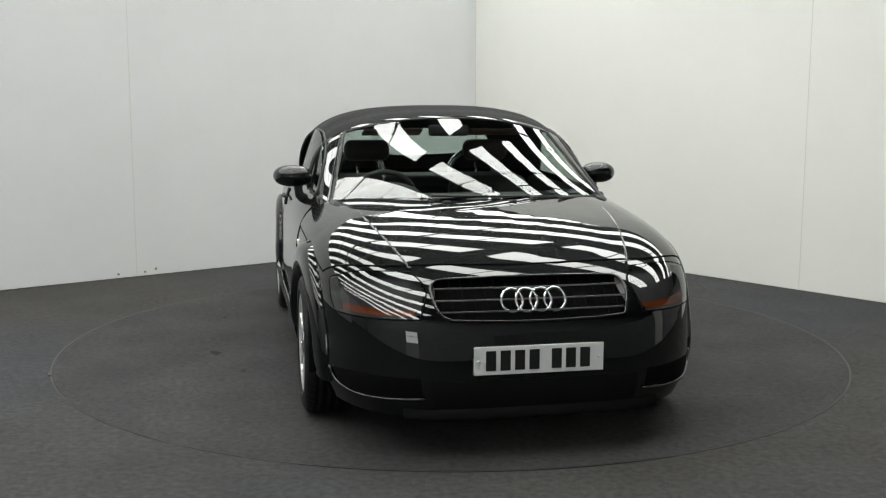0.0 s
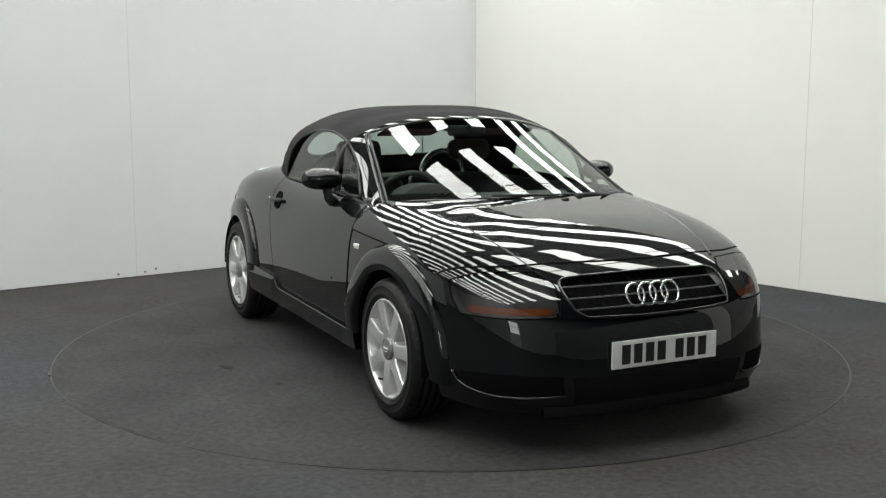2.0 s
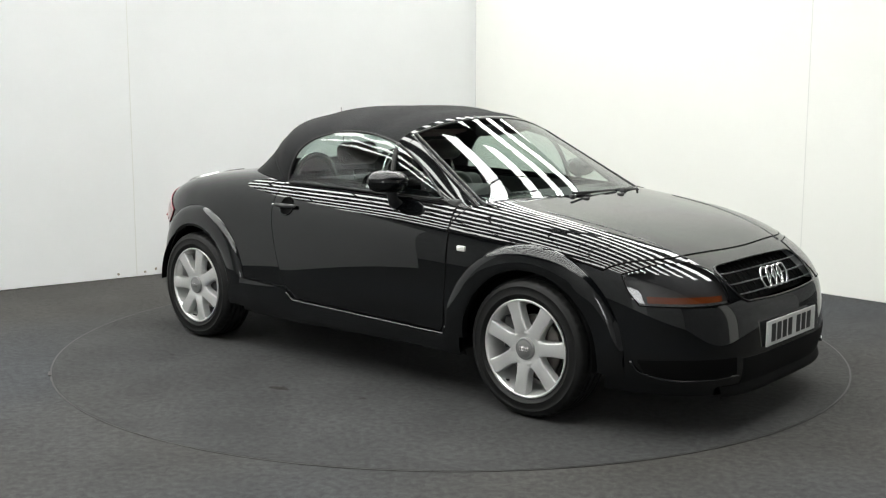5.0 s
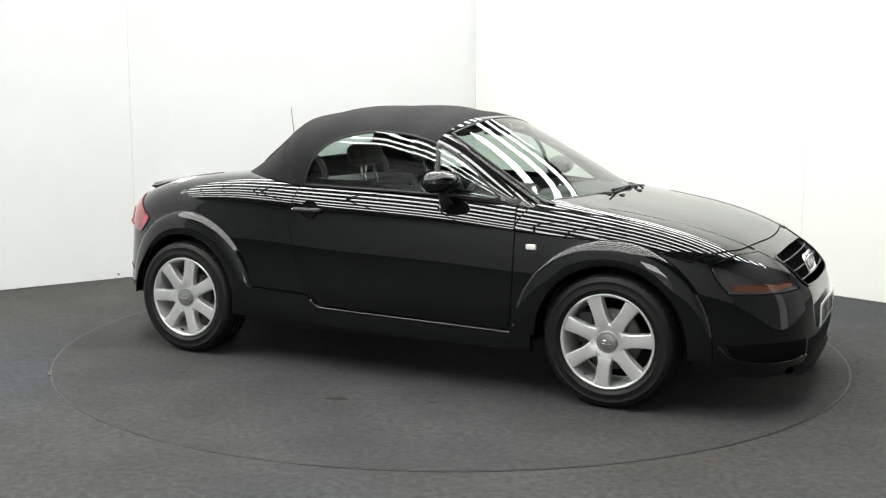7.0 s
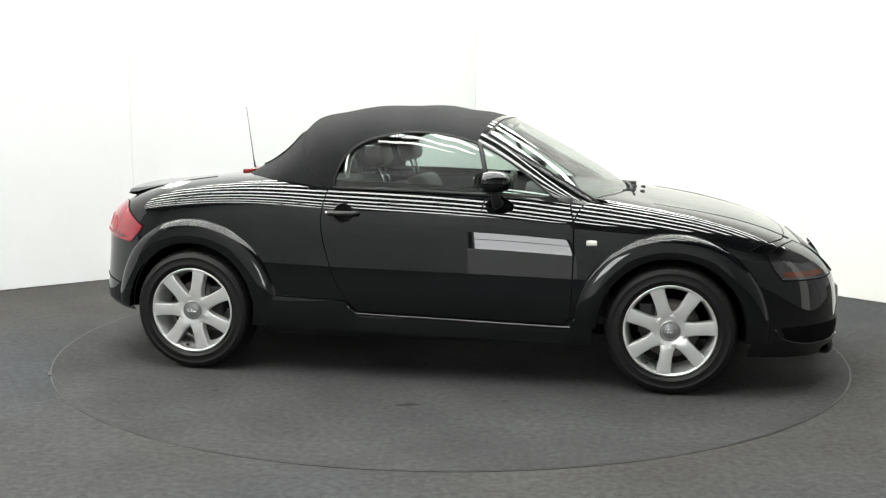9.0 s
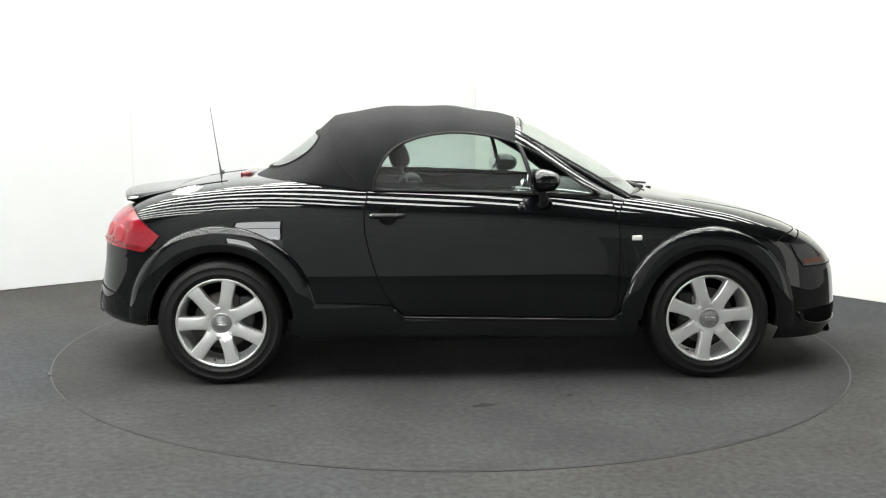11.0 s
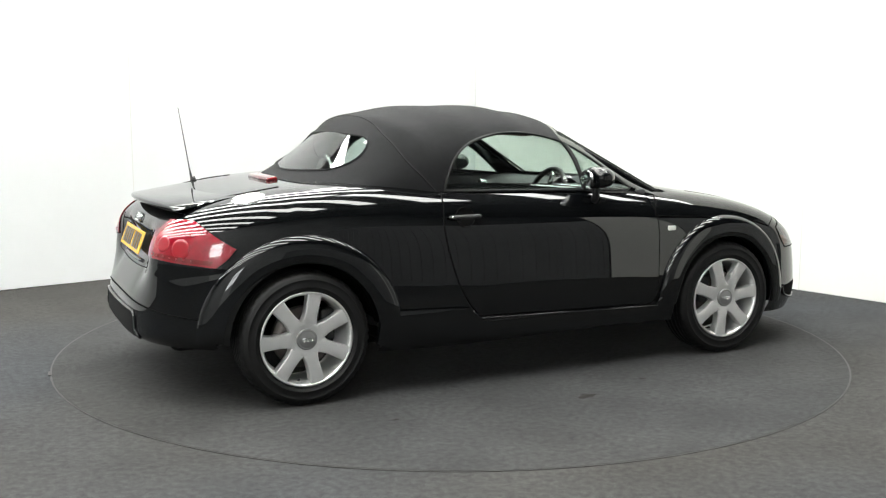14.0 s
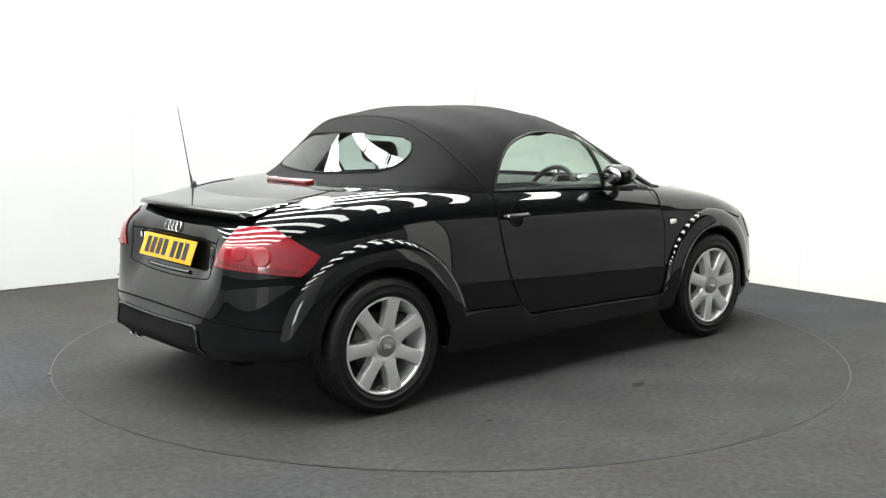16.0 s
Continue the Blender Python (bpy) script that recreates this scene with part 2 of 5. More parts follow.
def tube(name, path, radius, material, parent, label="", seg=8, closed=False, both=False, flat=1.0):
    v, f = tube_arrays(path, radius, seg, closed, flat)
    ob = mesh_ob(name, v, f, material, parent, label)
    if both:
        v, f = mirrored(v, f)
        mesh_ob(name, v, f, material, parent, label)
    return ob


def lathe(profile, seg=48, axis="y"):
    """Verts and faces of a profile of (radius, along) turned about an axis."""
    verts, faces = [], []
    n = len(profile)
    for k in range(seg):
        a = 2 * math.pi * k / seg
        for r, h in profile:
            if axis == "y":
                verts.append((r * math.cos(a), h, r * math.sin(a)))
            elif axis == "x":
                verts.append((h, r * math.cos(a), r * math.sin(a)))
            else:
                verts.append((r * math.cos(a), r * math.sin(a), h))
    for k in range(seg):
        k2 = (k + 1) % seg
        for i in range(n - 1):
            faces.append((k * n + i, k * n + i + 1, k2 * n + i + 1, k2 * n + i))
    return verts, faces


def smooth_at(xs, ys, x):
    """Natural cubic spline through (xs, ys), so that reflections run smoothly."""
    xs, ys = np.array(xs, float), np.array(ys, float)
    n = len(xs)
    h = np.diff(xs)
    A, r = np.eye(n), np.zeros(n)
    for i in range(1, n - 1):
        A[i, i - 1:i + 2] = h[i - 1], 2 * (h[i - 1] + h[i]), h[i]
        r[i] = 6 * ((ys[i + 1] - ys[i]) / h[i] - (ys[i] - ys[i - 1]) / h[i - 1])
    m = np.linalg.solve(A, r)
    x = np.clip(x, xs[0], xs[-1])
    i = np.clip(np.searchsorted(xs, x) - 1, 0, n - 2)
    a, b = xs[i + 1] - x, x - xs[i]
    return (m[i] * a ** 3 + m[i + 1] * b ** 3) / (6 * h[i]) + (ys[i] / h[i] - m[i] * h[i] / 6) * a + (ys[i + 1] / h[i] - m[i + 1] * h[i] / 6) * b


# ---------------------------------------------------------------- the room
CORNER = (0.25, 4.42)
LEFT_END = (-8.0, -2.114)
RIGHT_END = (3.6, 0.561)
WALL_H = 3.2
ROOF_H = 7.2


def wall_slab(name, a, b, height, material, label):
    """An upright board wall along a-b, 0.1 m thick, its face on the line."""
    a, b = Vector((*a, 0)), Vector((*b, 0))
    d = (b - a)
    length = d.length
    ang = math.atan2(d.y, d.x)
    bm = box_bm((length / 2, 0.05, height / 2), (length, 0.1, height), 0.002)
    ob = part(name, bm, material, None)
    ob.matrix_basis = Matrix.Translation(a) @ Matrix.Rotation(ang, 4, "Z")
    tagged(ob, label, "wall", kind="structure")
    return ob, length


def room():
    g = box_bm((0, 0, -0.053), (60, 60, 0.1), 0)
    floor = part("floor", g, CARPET, None)
    tagged(floor, "dark grey short-pile carpet over the hall floor", "floor", kind="structure")
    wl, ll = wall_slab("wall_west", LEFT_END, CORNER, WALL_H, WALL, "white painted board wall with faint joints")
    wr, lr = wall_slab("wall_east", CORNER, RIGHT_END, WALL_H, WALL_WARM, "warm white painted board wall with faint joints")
    # faint board joints
    for wall, length, stops in ((wl, ll, (ll - 3.53, ll - 5.97)), (wr, lr, (3.61,))):
        for s in stops:
            part("joint", box_bm((s, -0.0005, WALL_H / 2), (0.006, 0.003, WALL_H)), SEAM, wall)
    # scuffs near the foot of the west wall
    rnd = random.Random(4)
    for s, z in ((ll - 3.37, 0.045), (ll - 3.68, 0.03), (ll - 3.46, 0.03), (ll - 4.6, 0.03)):
        bm = bmesh.new()
        bmesh.ops.create_icosphere(bm, subdivisions=2, radius=1.0)
        for v in bm.verts:
            k = 1 + rnd.uniform(-0.35, 0.35)
            v.co = Vector((v.co.x * 0.010 * k, v.co.y * 0.003, v.co.z * 0.011 * k))
        bmesh.ops.translate(bm, verts=bm.verts, vec=(s, 0, z))
        part("scuff", bm, SCUFF, wl)


def turntable():
    v, f = lathe([(0.001, 0.0), (1.0, 0.0), (2.196, 0.0), (2.196, -0.03)], 160, "z")
    t = mesh_ob("turntable", v, f, CARPET_DISC, None, smooth=False)
    tagged(t, "round car turntable topped with worn grey carpet", "turntable")
    rnd = random.Random(11)
    for (x, y, sx, sy) in ((0.07, -1.35, 0.055, 0.04), (0.5, -1.2, 0.02, 0.015), (-0.9, -1.3, 0.025, 0.015)):
        n = 14
        vs = [(x, y, 0.0025)] + [(x + sx * rnd.uniform(0.5, 1.2) * math.cos(2 * math.pi * k / n), y + sy * rnd.uniform(0.5, 1.2) * math.sin(2 * math.pi * k / n), 0.0012) for k in range(n)]
        mesh_ob("stain", vs, [(0, 1 + k, 1 + (k + 1) % n) for k in range(n)], STAIN, t)
    v, f = lathe([(2.196, -0.004), (2.1965, -0.0008), (2.2045, -0.0008), (2.2050, -0.004)], 160, "z")
    chip = part("floor_chip", box_bm((-2.055, -0.80, 0.0), (0.016, 0.09, 0.004), 0.001, Matrix.Rotation(radians(21), 4, "Z")), EDGE, None)
    tagged(chip, "small dark chip in the steel rim of the turntable pit", "floor mark", kind="structure")
    r = mesh_ob("turntable_rim_gap", v, f, EDGE, None, smooth=False)
    tagged(r, "thin dark steel gap ring round the turntable", "gap ring", kind="structure")
    return t


ROOF_ANGLE = -41.0     # run of the skylight strips, degrees from the x axis
STRIP_PITCH = 1.66
STRIP_WIDTH = 0.57
RIDGE = (-1.86, -1.24)     # dark band across three of the strips


def roof():
    """Dark roof with long translucent strips, and steel trusses below it."""
    m = Matrix.Rotation(radians(ROOF_ANGLE), 4, "Z")
    sheet = part("ceiling", box_bm((0, 0, ROOF_H + 0.1), (44, 44, 0.1)), ROOF_DARK, None)
    tagged(sheet, "dark profiled industrial roof sheet", "ceiling", kind="structure")
    sheet.matrix_basis = m
    for i in range(-6, 7):
        for x0, x1 in (((-11.3, RIDGE[0]), (RIDGE[1], 4.3)) if 1 <= i <= 3 else ((-11.3, 4.3),)):
            ob = part("skylight", box_bm(((x0 + x1) / 2, 0, 0), (x1 - x0, STRIP_WIDTH, 0.02)), GLOW, None)
            ob.matrix_basis = m @ Matrix.Translation((0, i * STRIP_PITCH, ROOF_H + 0.03))
            tagged(ob, "long translucent daylight strip set in the dark roof", "skylight", "roof skylights", "structure")
    # glazing bars close under the strips, and a few light trusses
    for i in range(-7, 8):
        ob = part("glazing_bar", box_bm((i * 1.5, 0, ROOF_H - 0.02), (0.035, 24, 0.05)), STEEL, None)
        ob.matrix_basis = m
        tagged(ob, "dark painted steel glazing bar under the skylights", "glazing bar", "glazing bars", "structure")
    for i in range(-2, 3):
        bm = bmesh.new()
        x = i * 4.5 + 0.7
        add_box(bm, (x, 0, ROOF_H - 0.75), (0.05, 24, 0.05))
        for j in range(-7, 7):
            y0 = j * 1.75
            add_box(bm, (x, y0 + 0.44, ROOF_H - 0.40), (0.025, 0.025, 1.10), 0, Matrix.Rotation(radians(51), 4, "X"))
            add_box(bm, (x, y0 + 1.31, ROOF_H - 0.40), (0.025, 0.025, 1.10), 0, Matrix.Rotation(radians(-51), 4, "X"))
        ob = part("roof_truss", bm, STEEL, None)
        ob.matrix_basis = m
        tagged(ob, "dark painted steel roof truss", "truss", "roof trusses", "structure")


def hall():
    """The rest of the hall, behind and beside the camera."""
    for name, a, b in (("wall_far_west", (-16, -18), (-16, 20)), ("wall_far_east", (16, 20), (16, -18)), ("wall_north", (-20, 16), (20, 16))):
        wall_slab(name, a, b, ROOF_H, HALL, "grey metal cladding wall of the hall")
    # partition along the hall's east side: grey boards, one white panel, a ribbed shutter
    p0, p1 = Vector((6.4, 1.0)), Vector((3.05, -8.5))
    at = lambda k: tuple(p0 + (p1 - p0) * k)
    wall_slab("wall_partition", at(0.0), at(0.33), 2.5, HALL_BOARD, "grey painted board partition in the hall")
    wall_slab("wall_screen", at(0.332), at(0.416), 2.6, WALL_WARM, "white painted board screen in the hall")
    shutter, length = wall_slab("wall_shutter", at(0.418), at(1.0), 2.1, SHUTTER, "dark grey ribbed shutter in the hall")
    for k in range(int(length / 0.14)):
        part("rib", box_bm((0.08 + k * 0.14, -0.006, 1.0), (0.06, 0.012, 1.9), 0.004), SHUTTER, shutter)
    # south wall, open roller door: glowing pane for sky, pale board for yard
    y, x0, x1, z0, z1 = -8.6, -2.85, -1.35, 0.85, 2.6
    bm = bmesh.new()
    add_box(bm, ((-16 + x0) / 2, y - 0.1, ROOF_H / 2), (x0 + 16, 0.2, ROOF_H))
    add_box(bm, ((16 + x1) / 2, y - 0.1, ROOF_H / 2), (16 - x1, 0.2, ROOF_H))
    add_box(bm, ((x0 + x1) / 2, y - 0.1, (ROOF_H + z1) / 2), (x1 - x0, 0.2, ROOF_H - z1))
    south = part("wall_south", bm, HALL, None)
    tagged(south, "grey metal cladding wall of the hall with an open roller door", "wall", kind="structure")
    sill = part("wall_yard_board", box_bm(((x0 + x1) / 2, y - 0.1, z0 / 2), (x1 - x0, 0.2, z0)), WALL, None)
    tagged(sill, "pale board standing in for the yard beyond the open roller door", "wall", kind="structure")
    doorway = new("roller_door_1", None)
    tagged(doorway, "glowing pane standing in for daylight through the open roller door", "window", kind="structure")
    part("pane", box_bm(((x0 + x1) / 2, y - 0.15, (z0 + z1) / 2), (x1 - x0, 0.02, z1 - z0)), DOOR_GLOW, doorway)
    for x in (x0 + 0.03, x1 - 0.03):
        part("door_frame", box_bm((x, y - 0.1, (z0 + z1) / 2), (0.06, 0.08, z1 - z0)), STEEL, doorway)
    part("door_frame", box_bm(((x0 + x1) / 2, y - 0.1, z1 - 0.9), (x1 - x0 - 0.12, 0.06, 0.05)), STEEL, doorway)


# ---------------------------------------------------------------- the car's surfaces
# x forward, y to the car's left, z up, from the middle of the wheelbase on the ground
HALF_W = 0.860
NOSE_C, NOSE_A = 0.60, 1.450
TAIL_C, TAIL_A = -0.50, 1.422
N_FRONT, N_REAR = 3.9, 3.9
AXLE = 1.2135
WHEEL_Z = 0.312
BONNET_CROWN = 0.03


def top_line(x):
    return smooth_at([-2.0, -1.85, -1.6, -1.3, -1.05, -0.6, 0.35, 0.75, 0.97, 1.083, 1.25, 1.43, 1.61, 1.79, 1.92, 2.08],
                     [0.866, 0.897, 0.944, 0.984, 1.005, 1.025, 1.006, 0.963, 0.932, 0.915, 0.890, 0.861, 0.825, 0.777, 0.733, 0.668], x)


def waist(x):
    return smooth_at([-2.0, -1.5, -0.8, 0.8, 1.4, 2.08], [0.32, 0.38, 0.45, 0.45, 0.39, 0.32], x)


def crown(x):
    return smooth_at([-2.0, -1.4, -1.0, -0.5, 0.4, 0.9, 1.3, 2.08], [7.4, 7.2, 6.9, 5.5, 5.0, 5.4, 6.2, 5.4], x)


def outline(n=760):
    """Plan outline as (centre x, reach x, reach y) round the car."""
    a = np.linspace(0, math.pi / 2, 700)
    fx, fy = NOSE_A * np.cos(a) ** (2 / N_FRONT), HALF_W * np.sin(a) ** (2 / N_FRONT)
    rx, ry = -TAIL_A * np.cos(a[::-1]) ** (2 / N_REAR), HALF_W * np.sin(a[::-1]) ** (2 / N_REAR)
    side = np.linspace(NOSE_C, TAIL_C, 200)[1:-1]
    c = np.concatenate([np.full(700, NOSE_C), side, np.full(700, TAIL_C)])
    dx = np.concatenate([fx, 0 * side, rx])
    dy = np.concatenate([fy, 0 * side + HALF_W, ry])
    p = np.stack([c, dx, dy], 1)
    s = np.concatenate([[0], np.cumsum(np.hypot(np.diff(c + dx), np.diff(dy)))])
    t = np.linspace(0, s[-1], n // 2 + 1)
    half = np.stack([np.interp(t, s, p[:, k]) for k in range(3)], 1)
    other = half[-2:0:-1] * np.array([1, 1, -1])
    return np.vstack([half, other])


def body_shell():
    """Rows from the sill up over the waist to the middle line."""
    o = outline()
    ox = o[:, 0] + o[:, 1]
    zw, cr = waist(ox), crown(ox)
    zb = smooth_at([-2.0, -1.6, -1.2, 1.0, 1.5, 2.08], [0.285, 0.27, 0.23, 0.21, 0.19, 0.17], ox)
    rows = []
    for k in np.linspace(0.0, 1.0, 26)[:-1]:
        zz = zb + (zw - zb) * k
        inset = 1 - 0.075 * (1 - k) ** 2.2
        end = np.clip((np.abs(ox) - 1.2) / 0.5, 0, 1)
        inset = inset + (1 - inset) * 0.45 * end
        rows.append(np.stack([o[:, 0] + o[:, 1] * (1 - (1 - inset) * 0.6), o[:, 2] * inset, zz], 1))
    for q in np.linspace(0, 1, 78)[:-1]:
        psi = q ** 1.7 * math.pi / 2
        rho = np.cos(psi) ** (2 / cr)
        fr = np.sin(psi) ** (2 / cr)
        fr = fr - 0.05 * rho ** 2 * (1 - rho ** 2)
        x, y = o[:, 0] + o[:, 1] * rho, o[:, 2] * rho
        # the bonnet is crowned from side to side
        w = np.clip((x - 0.6) / 0.5, 0, 1)
        e = np.clip((0.74 - np.abs(y)) / 0.30, 0, 1)
        drop = BONNET_CROWN * w * w * (3 - 2 * w) * y ** 2 * e * e * (3 - 2 * e)
        rows.append(np.stack([x, y, zw + (top_line(x) - zw - drop) * fr], 1))
    g = np.array(rows)
    # the flanks lean in towards the waistline
    lean = np.clip(g[..., 2] - zw[None], 0, 0.5) * 0.055
    g[..., 1] *= 1 - lean * np.clip((1.75 - np.abs(g[..., 0])) / 0.5, 0, 1)
    # both ends lean back above the bumpers
    ends = np.clip((np.abs(g[..., 0]) - 1.35) / 0.4, 0, 1)
    g[..., 0] -= np.sign(g[..., 0]) * 0.09 * np.clip(g[..., 2] - zw[None], 0, 0.26) * ends
    # the tail panel round the number plate is drawn in under the spoiler
    x, y, z = g[..., 0], np.abs(g[..., 1]), g[..., 2]
    wy = np.clip((0.56 - y) / 0.28, 0, 1)
    wz = np.clip((z - 0.44) / 0.26, 0, 1) * np.clip((0.875 - z) / 0.16, 0, 1)
    wx = np.clip((-1.45 - x) / 0.25, 0, 1)
    ease = lambda q: q * q * (3 - 2 * q)
    g[..., 0] += 0.090 * ease(wy) * ease(wz) * ease(wx)
    return g


ROWS = body_shell()
NR, NC = ROWS.shape[:2]
BODY_V = ROWS.reshape(-1, 3)
BODY_F = grid_faces(NR, NC, True)
BODY_TREE = BVHTree.FromPolygons([Vector(v) for v in BODY_V], BODY_F)


def canopy_point(s, r):
    """Roof surface: s runs 0 at the foot of the windscreen to 1 at the foot of the rear window, r from -1 to 1 across."""
    S = [0.0, 0.20, 0.36, 0.44, 0.52, 0.60, 0.68, 0.735, 0.76, 0.785, 0.82, 0.88, 1.0]
    cx = smooth_at(S, [1.02, 0.660, 0.335, 0.15, -0.02, -0.216, -0.45, -0.617, -0.676, -0.718, -0.795, -0.935, -1.205], s)
    cz = smooth_at(S, [0.888, 1.131, 1.300, 1.342, 1.362, 1.370, 1.353, 1.328, 1.312, 1.281, 1.210, 1.100, 0.945], s)
    bx = smooth_at(S, [0.86, 0.535, 0.26, 0.13, 0.0, -0.17, -0.37, -0.505, -0.54, -0.575, -0.645, -0.77, -1.00], s)
    by = smooth_at(S, [0.735, 0.745, 0.748, 0.75, 0.75, 0.75, 0.748, 0.744, 0.741, 0.735, 0.722, 0.695, 0.635], s)
    bz = smooth_at(S, [0.885, 0.905, 0.925, 0.93, 0.933, 0.935, 0.94, 0.944, 0.945, 0.946, 0.948, 0.948, 0.935], s)
    m = smooth_at([0.0, 0.36, 0.6, 0.8, 1.0], [2.1, 2.78, 3.25, 3.1, 2.5], s)
    # the cloth sags a little between its bows
    hump = np.clip((s - 0.38) / 0.06, 0, 1) * np.clip((0.76 - s) / 0.06, 0, 1)
    cz = cz + 0.0045 * hump * np.sin((s - 0.36) * 2 * math.pi / 0.135)
    psi = r * math.pi / 2
    sn, cs = np.abs(np.sin(psi)), np.maximum(np.cos(psi), 0)
    y = np.sign(r) * by * sn ** (2 / m)
    # the rear pane's plane runs straighter across than the roof
    k = (np.abs(y) / by) ** (2 + 1.3 * np.clip((s - 0.7) / 0.1, 0, 1))
    return np.stack([cx + (bx - cx) * k, y, bz + (cz - bz) * (cs ** (2 / m) - 0.07 * (y / by) ** 2 * (1 - (y / by) ** 2))], -1)


CS, CR = 330, 300
ss, rr = np.meshgrid(np.linspace(0, 1, CS), np.linspace(-1, 1, CR), indexing="ij")
CAN = canopy_point(ss, rr)
CAN_TREE = BVHTree.FromPolygons([Vector(v) for v in CAN.reshape(-1, 3)], grid_faces(CS, CR))

# side window outline on the car's right, as (x, z): rear foot, over the arch, to the front foot
WIN_TOP = [(-0.47, 0.955), (-0.455, 1.02), (-0.405, 1.117), (-0.315, 1.185), (-0.166, 1.225), (-0.02, 1.232), (0.125, 1.214), (0.27, 1.172), (0.41, 1.098), (0.52, 1.02), (0.63, 0.935)]
WIN_FOOT = [(-0.47, 0.955), (0.0, 0.945), (0.63, 0.925)]


def inside(poly_pts, x, z):
    p = np.array(poly_pts)
    q = np.roll(p, -1, 0)
    c = np.zeros(np.shape(x), bool)
    for (x1, z1), (x2, z2) in zip(p, q):
        hit = ((z1 > z) != (z2 > z)) & (x < (x2 - x1) * (z - z1) / (z2 - z1 + 1e-12) + x1)
        c ^= hit
    return c


WIN_POLY = np.vstack([spline(WIN_TOP, 80), np.array(WIN_FOOT[::-1][:-1])])
SCREEN_EDGE = ([0.0, 0.20, 0.36], [0.775, 0.56, 0.46])     # half-width in r of the windscreen along s
REAR_WIN = [(-0.42, 1.05), (-0.475, 1.07), (-0.505, 1.105), (-0.495, 1.15), (-0.45, 1.195), (-0.36, 1.215), (0.0, 1.226),
            (0.36, 1.215), (0.45, 1.195), (0.495, 1.15), (0.505, 1.105), (0.475, 1.07), (0.42, 1.05), (0.0, 1.040)]


def submesh(name, mask, tree_pts, nr, nc, material, parent, label="", closed=False):
    """The faces of a grid where mask holds, as one mesh."""
    faces = np.array(grid_faces(nr, nc, closed))[mask]
    used, inv = np.unique(faces.ravel(), return_inverse=True)
    return mesh_ob(name, tree_pts[used], inv.reshape(-1, 4), material, parent, label)


def centroid(pts, faces):
    return pts[np.array(faces)].mean(1)


def car_body(car):
    c = centroid(BODY_V, BODY_F)
    keep = np.ones(len(c), bool)
    for sx in (1, -1):
        keep &= ~((np.hypot(c[:, 0] - sx * AXLE, c[:, 2] - WHEEL_Z) < 0.385) & (np.abs(c[:, 1]) > 0.4))
    cockpit = (np.abs(c[:, 1]) < 0.67) & (c[:, 0] < 0.88 - 0.2 * (c[:, 1] / 0.67) ** 2) & (c[:, 0] > -0.75) & (c[:, 2] > 0.8)
    keep &= ~cockpit
    # radiator opening
    keep &= ~(inside(spline(GRILLE + GRILLE[:1], 80)[:-1], c[:, 1], c[:, 2]) & (c[:, 0] > 1.7))
    keep &= ~lamp_hole(c)
    submesh("body", keep, BODY_V, NR, NC, PAINT, car, "gloss black painted body shell", True)


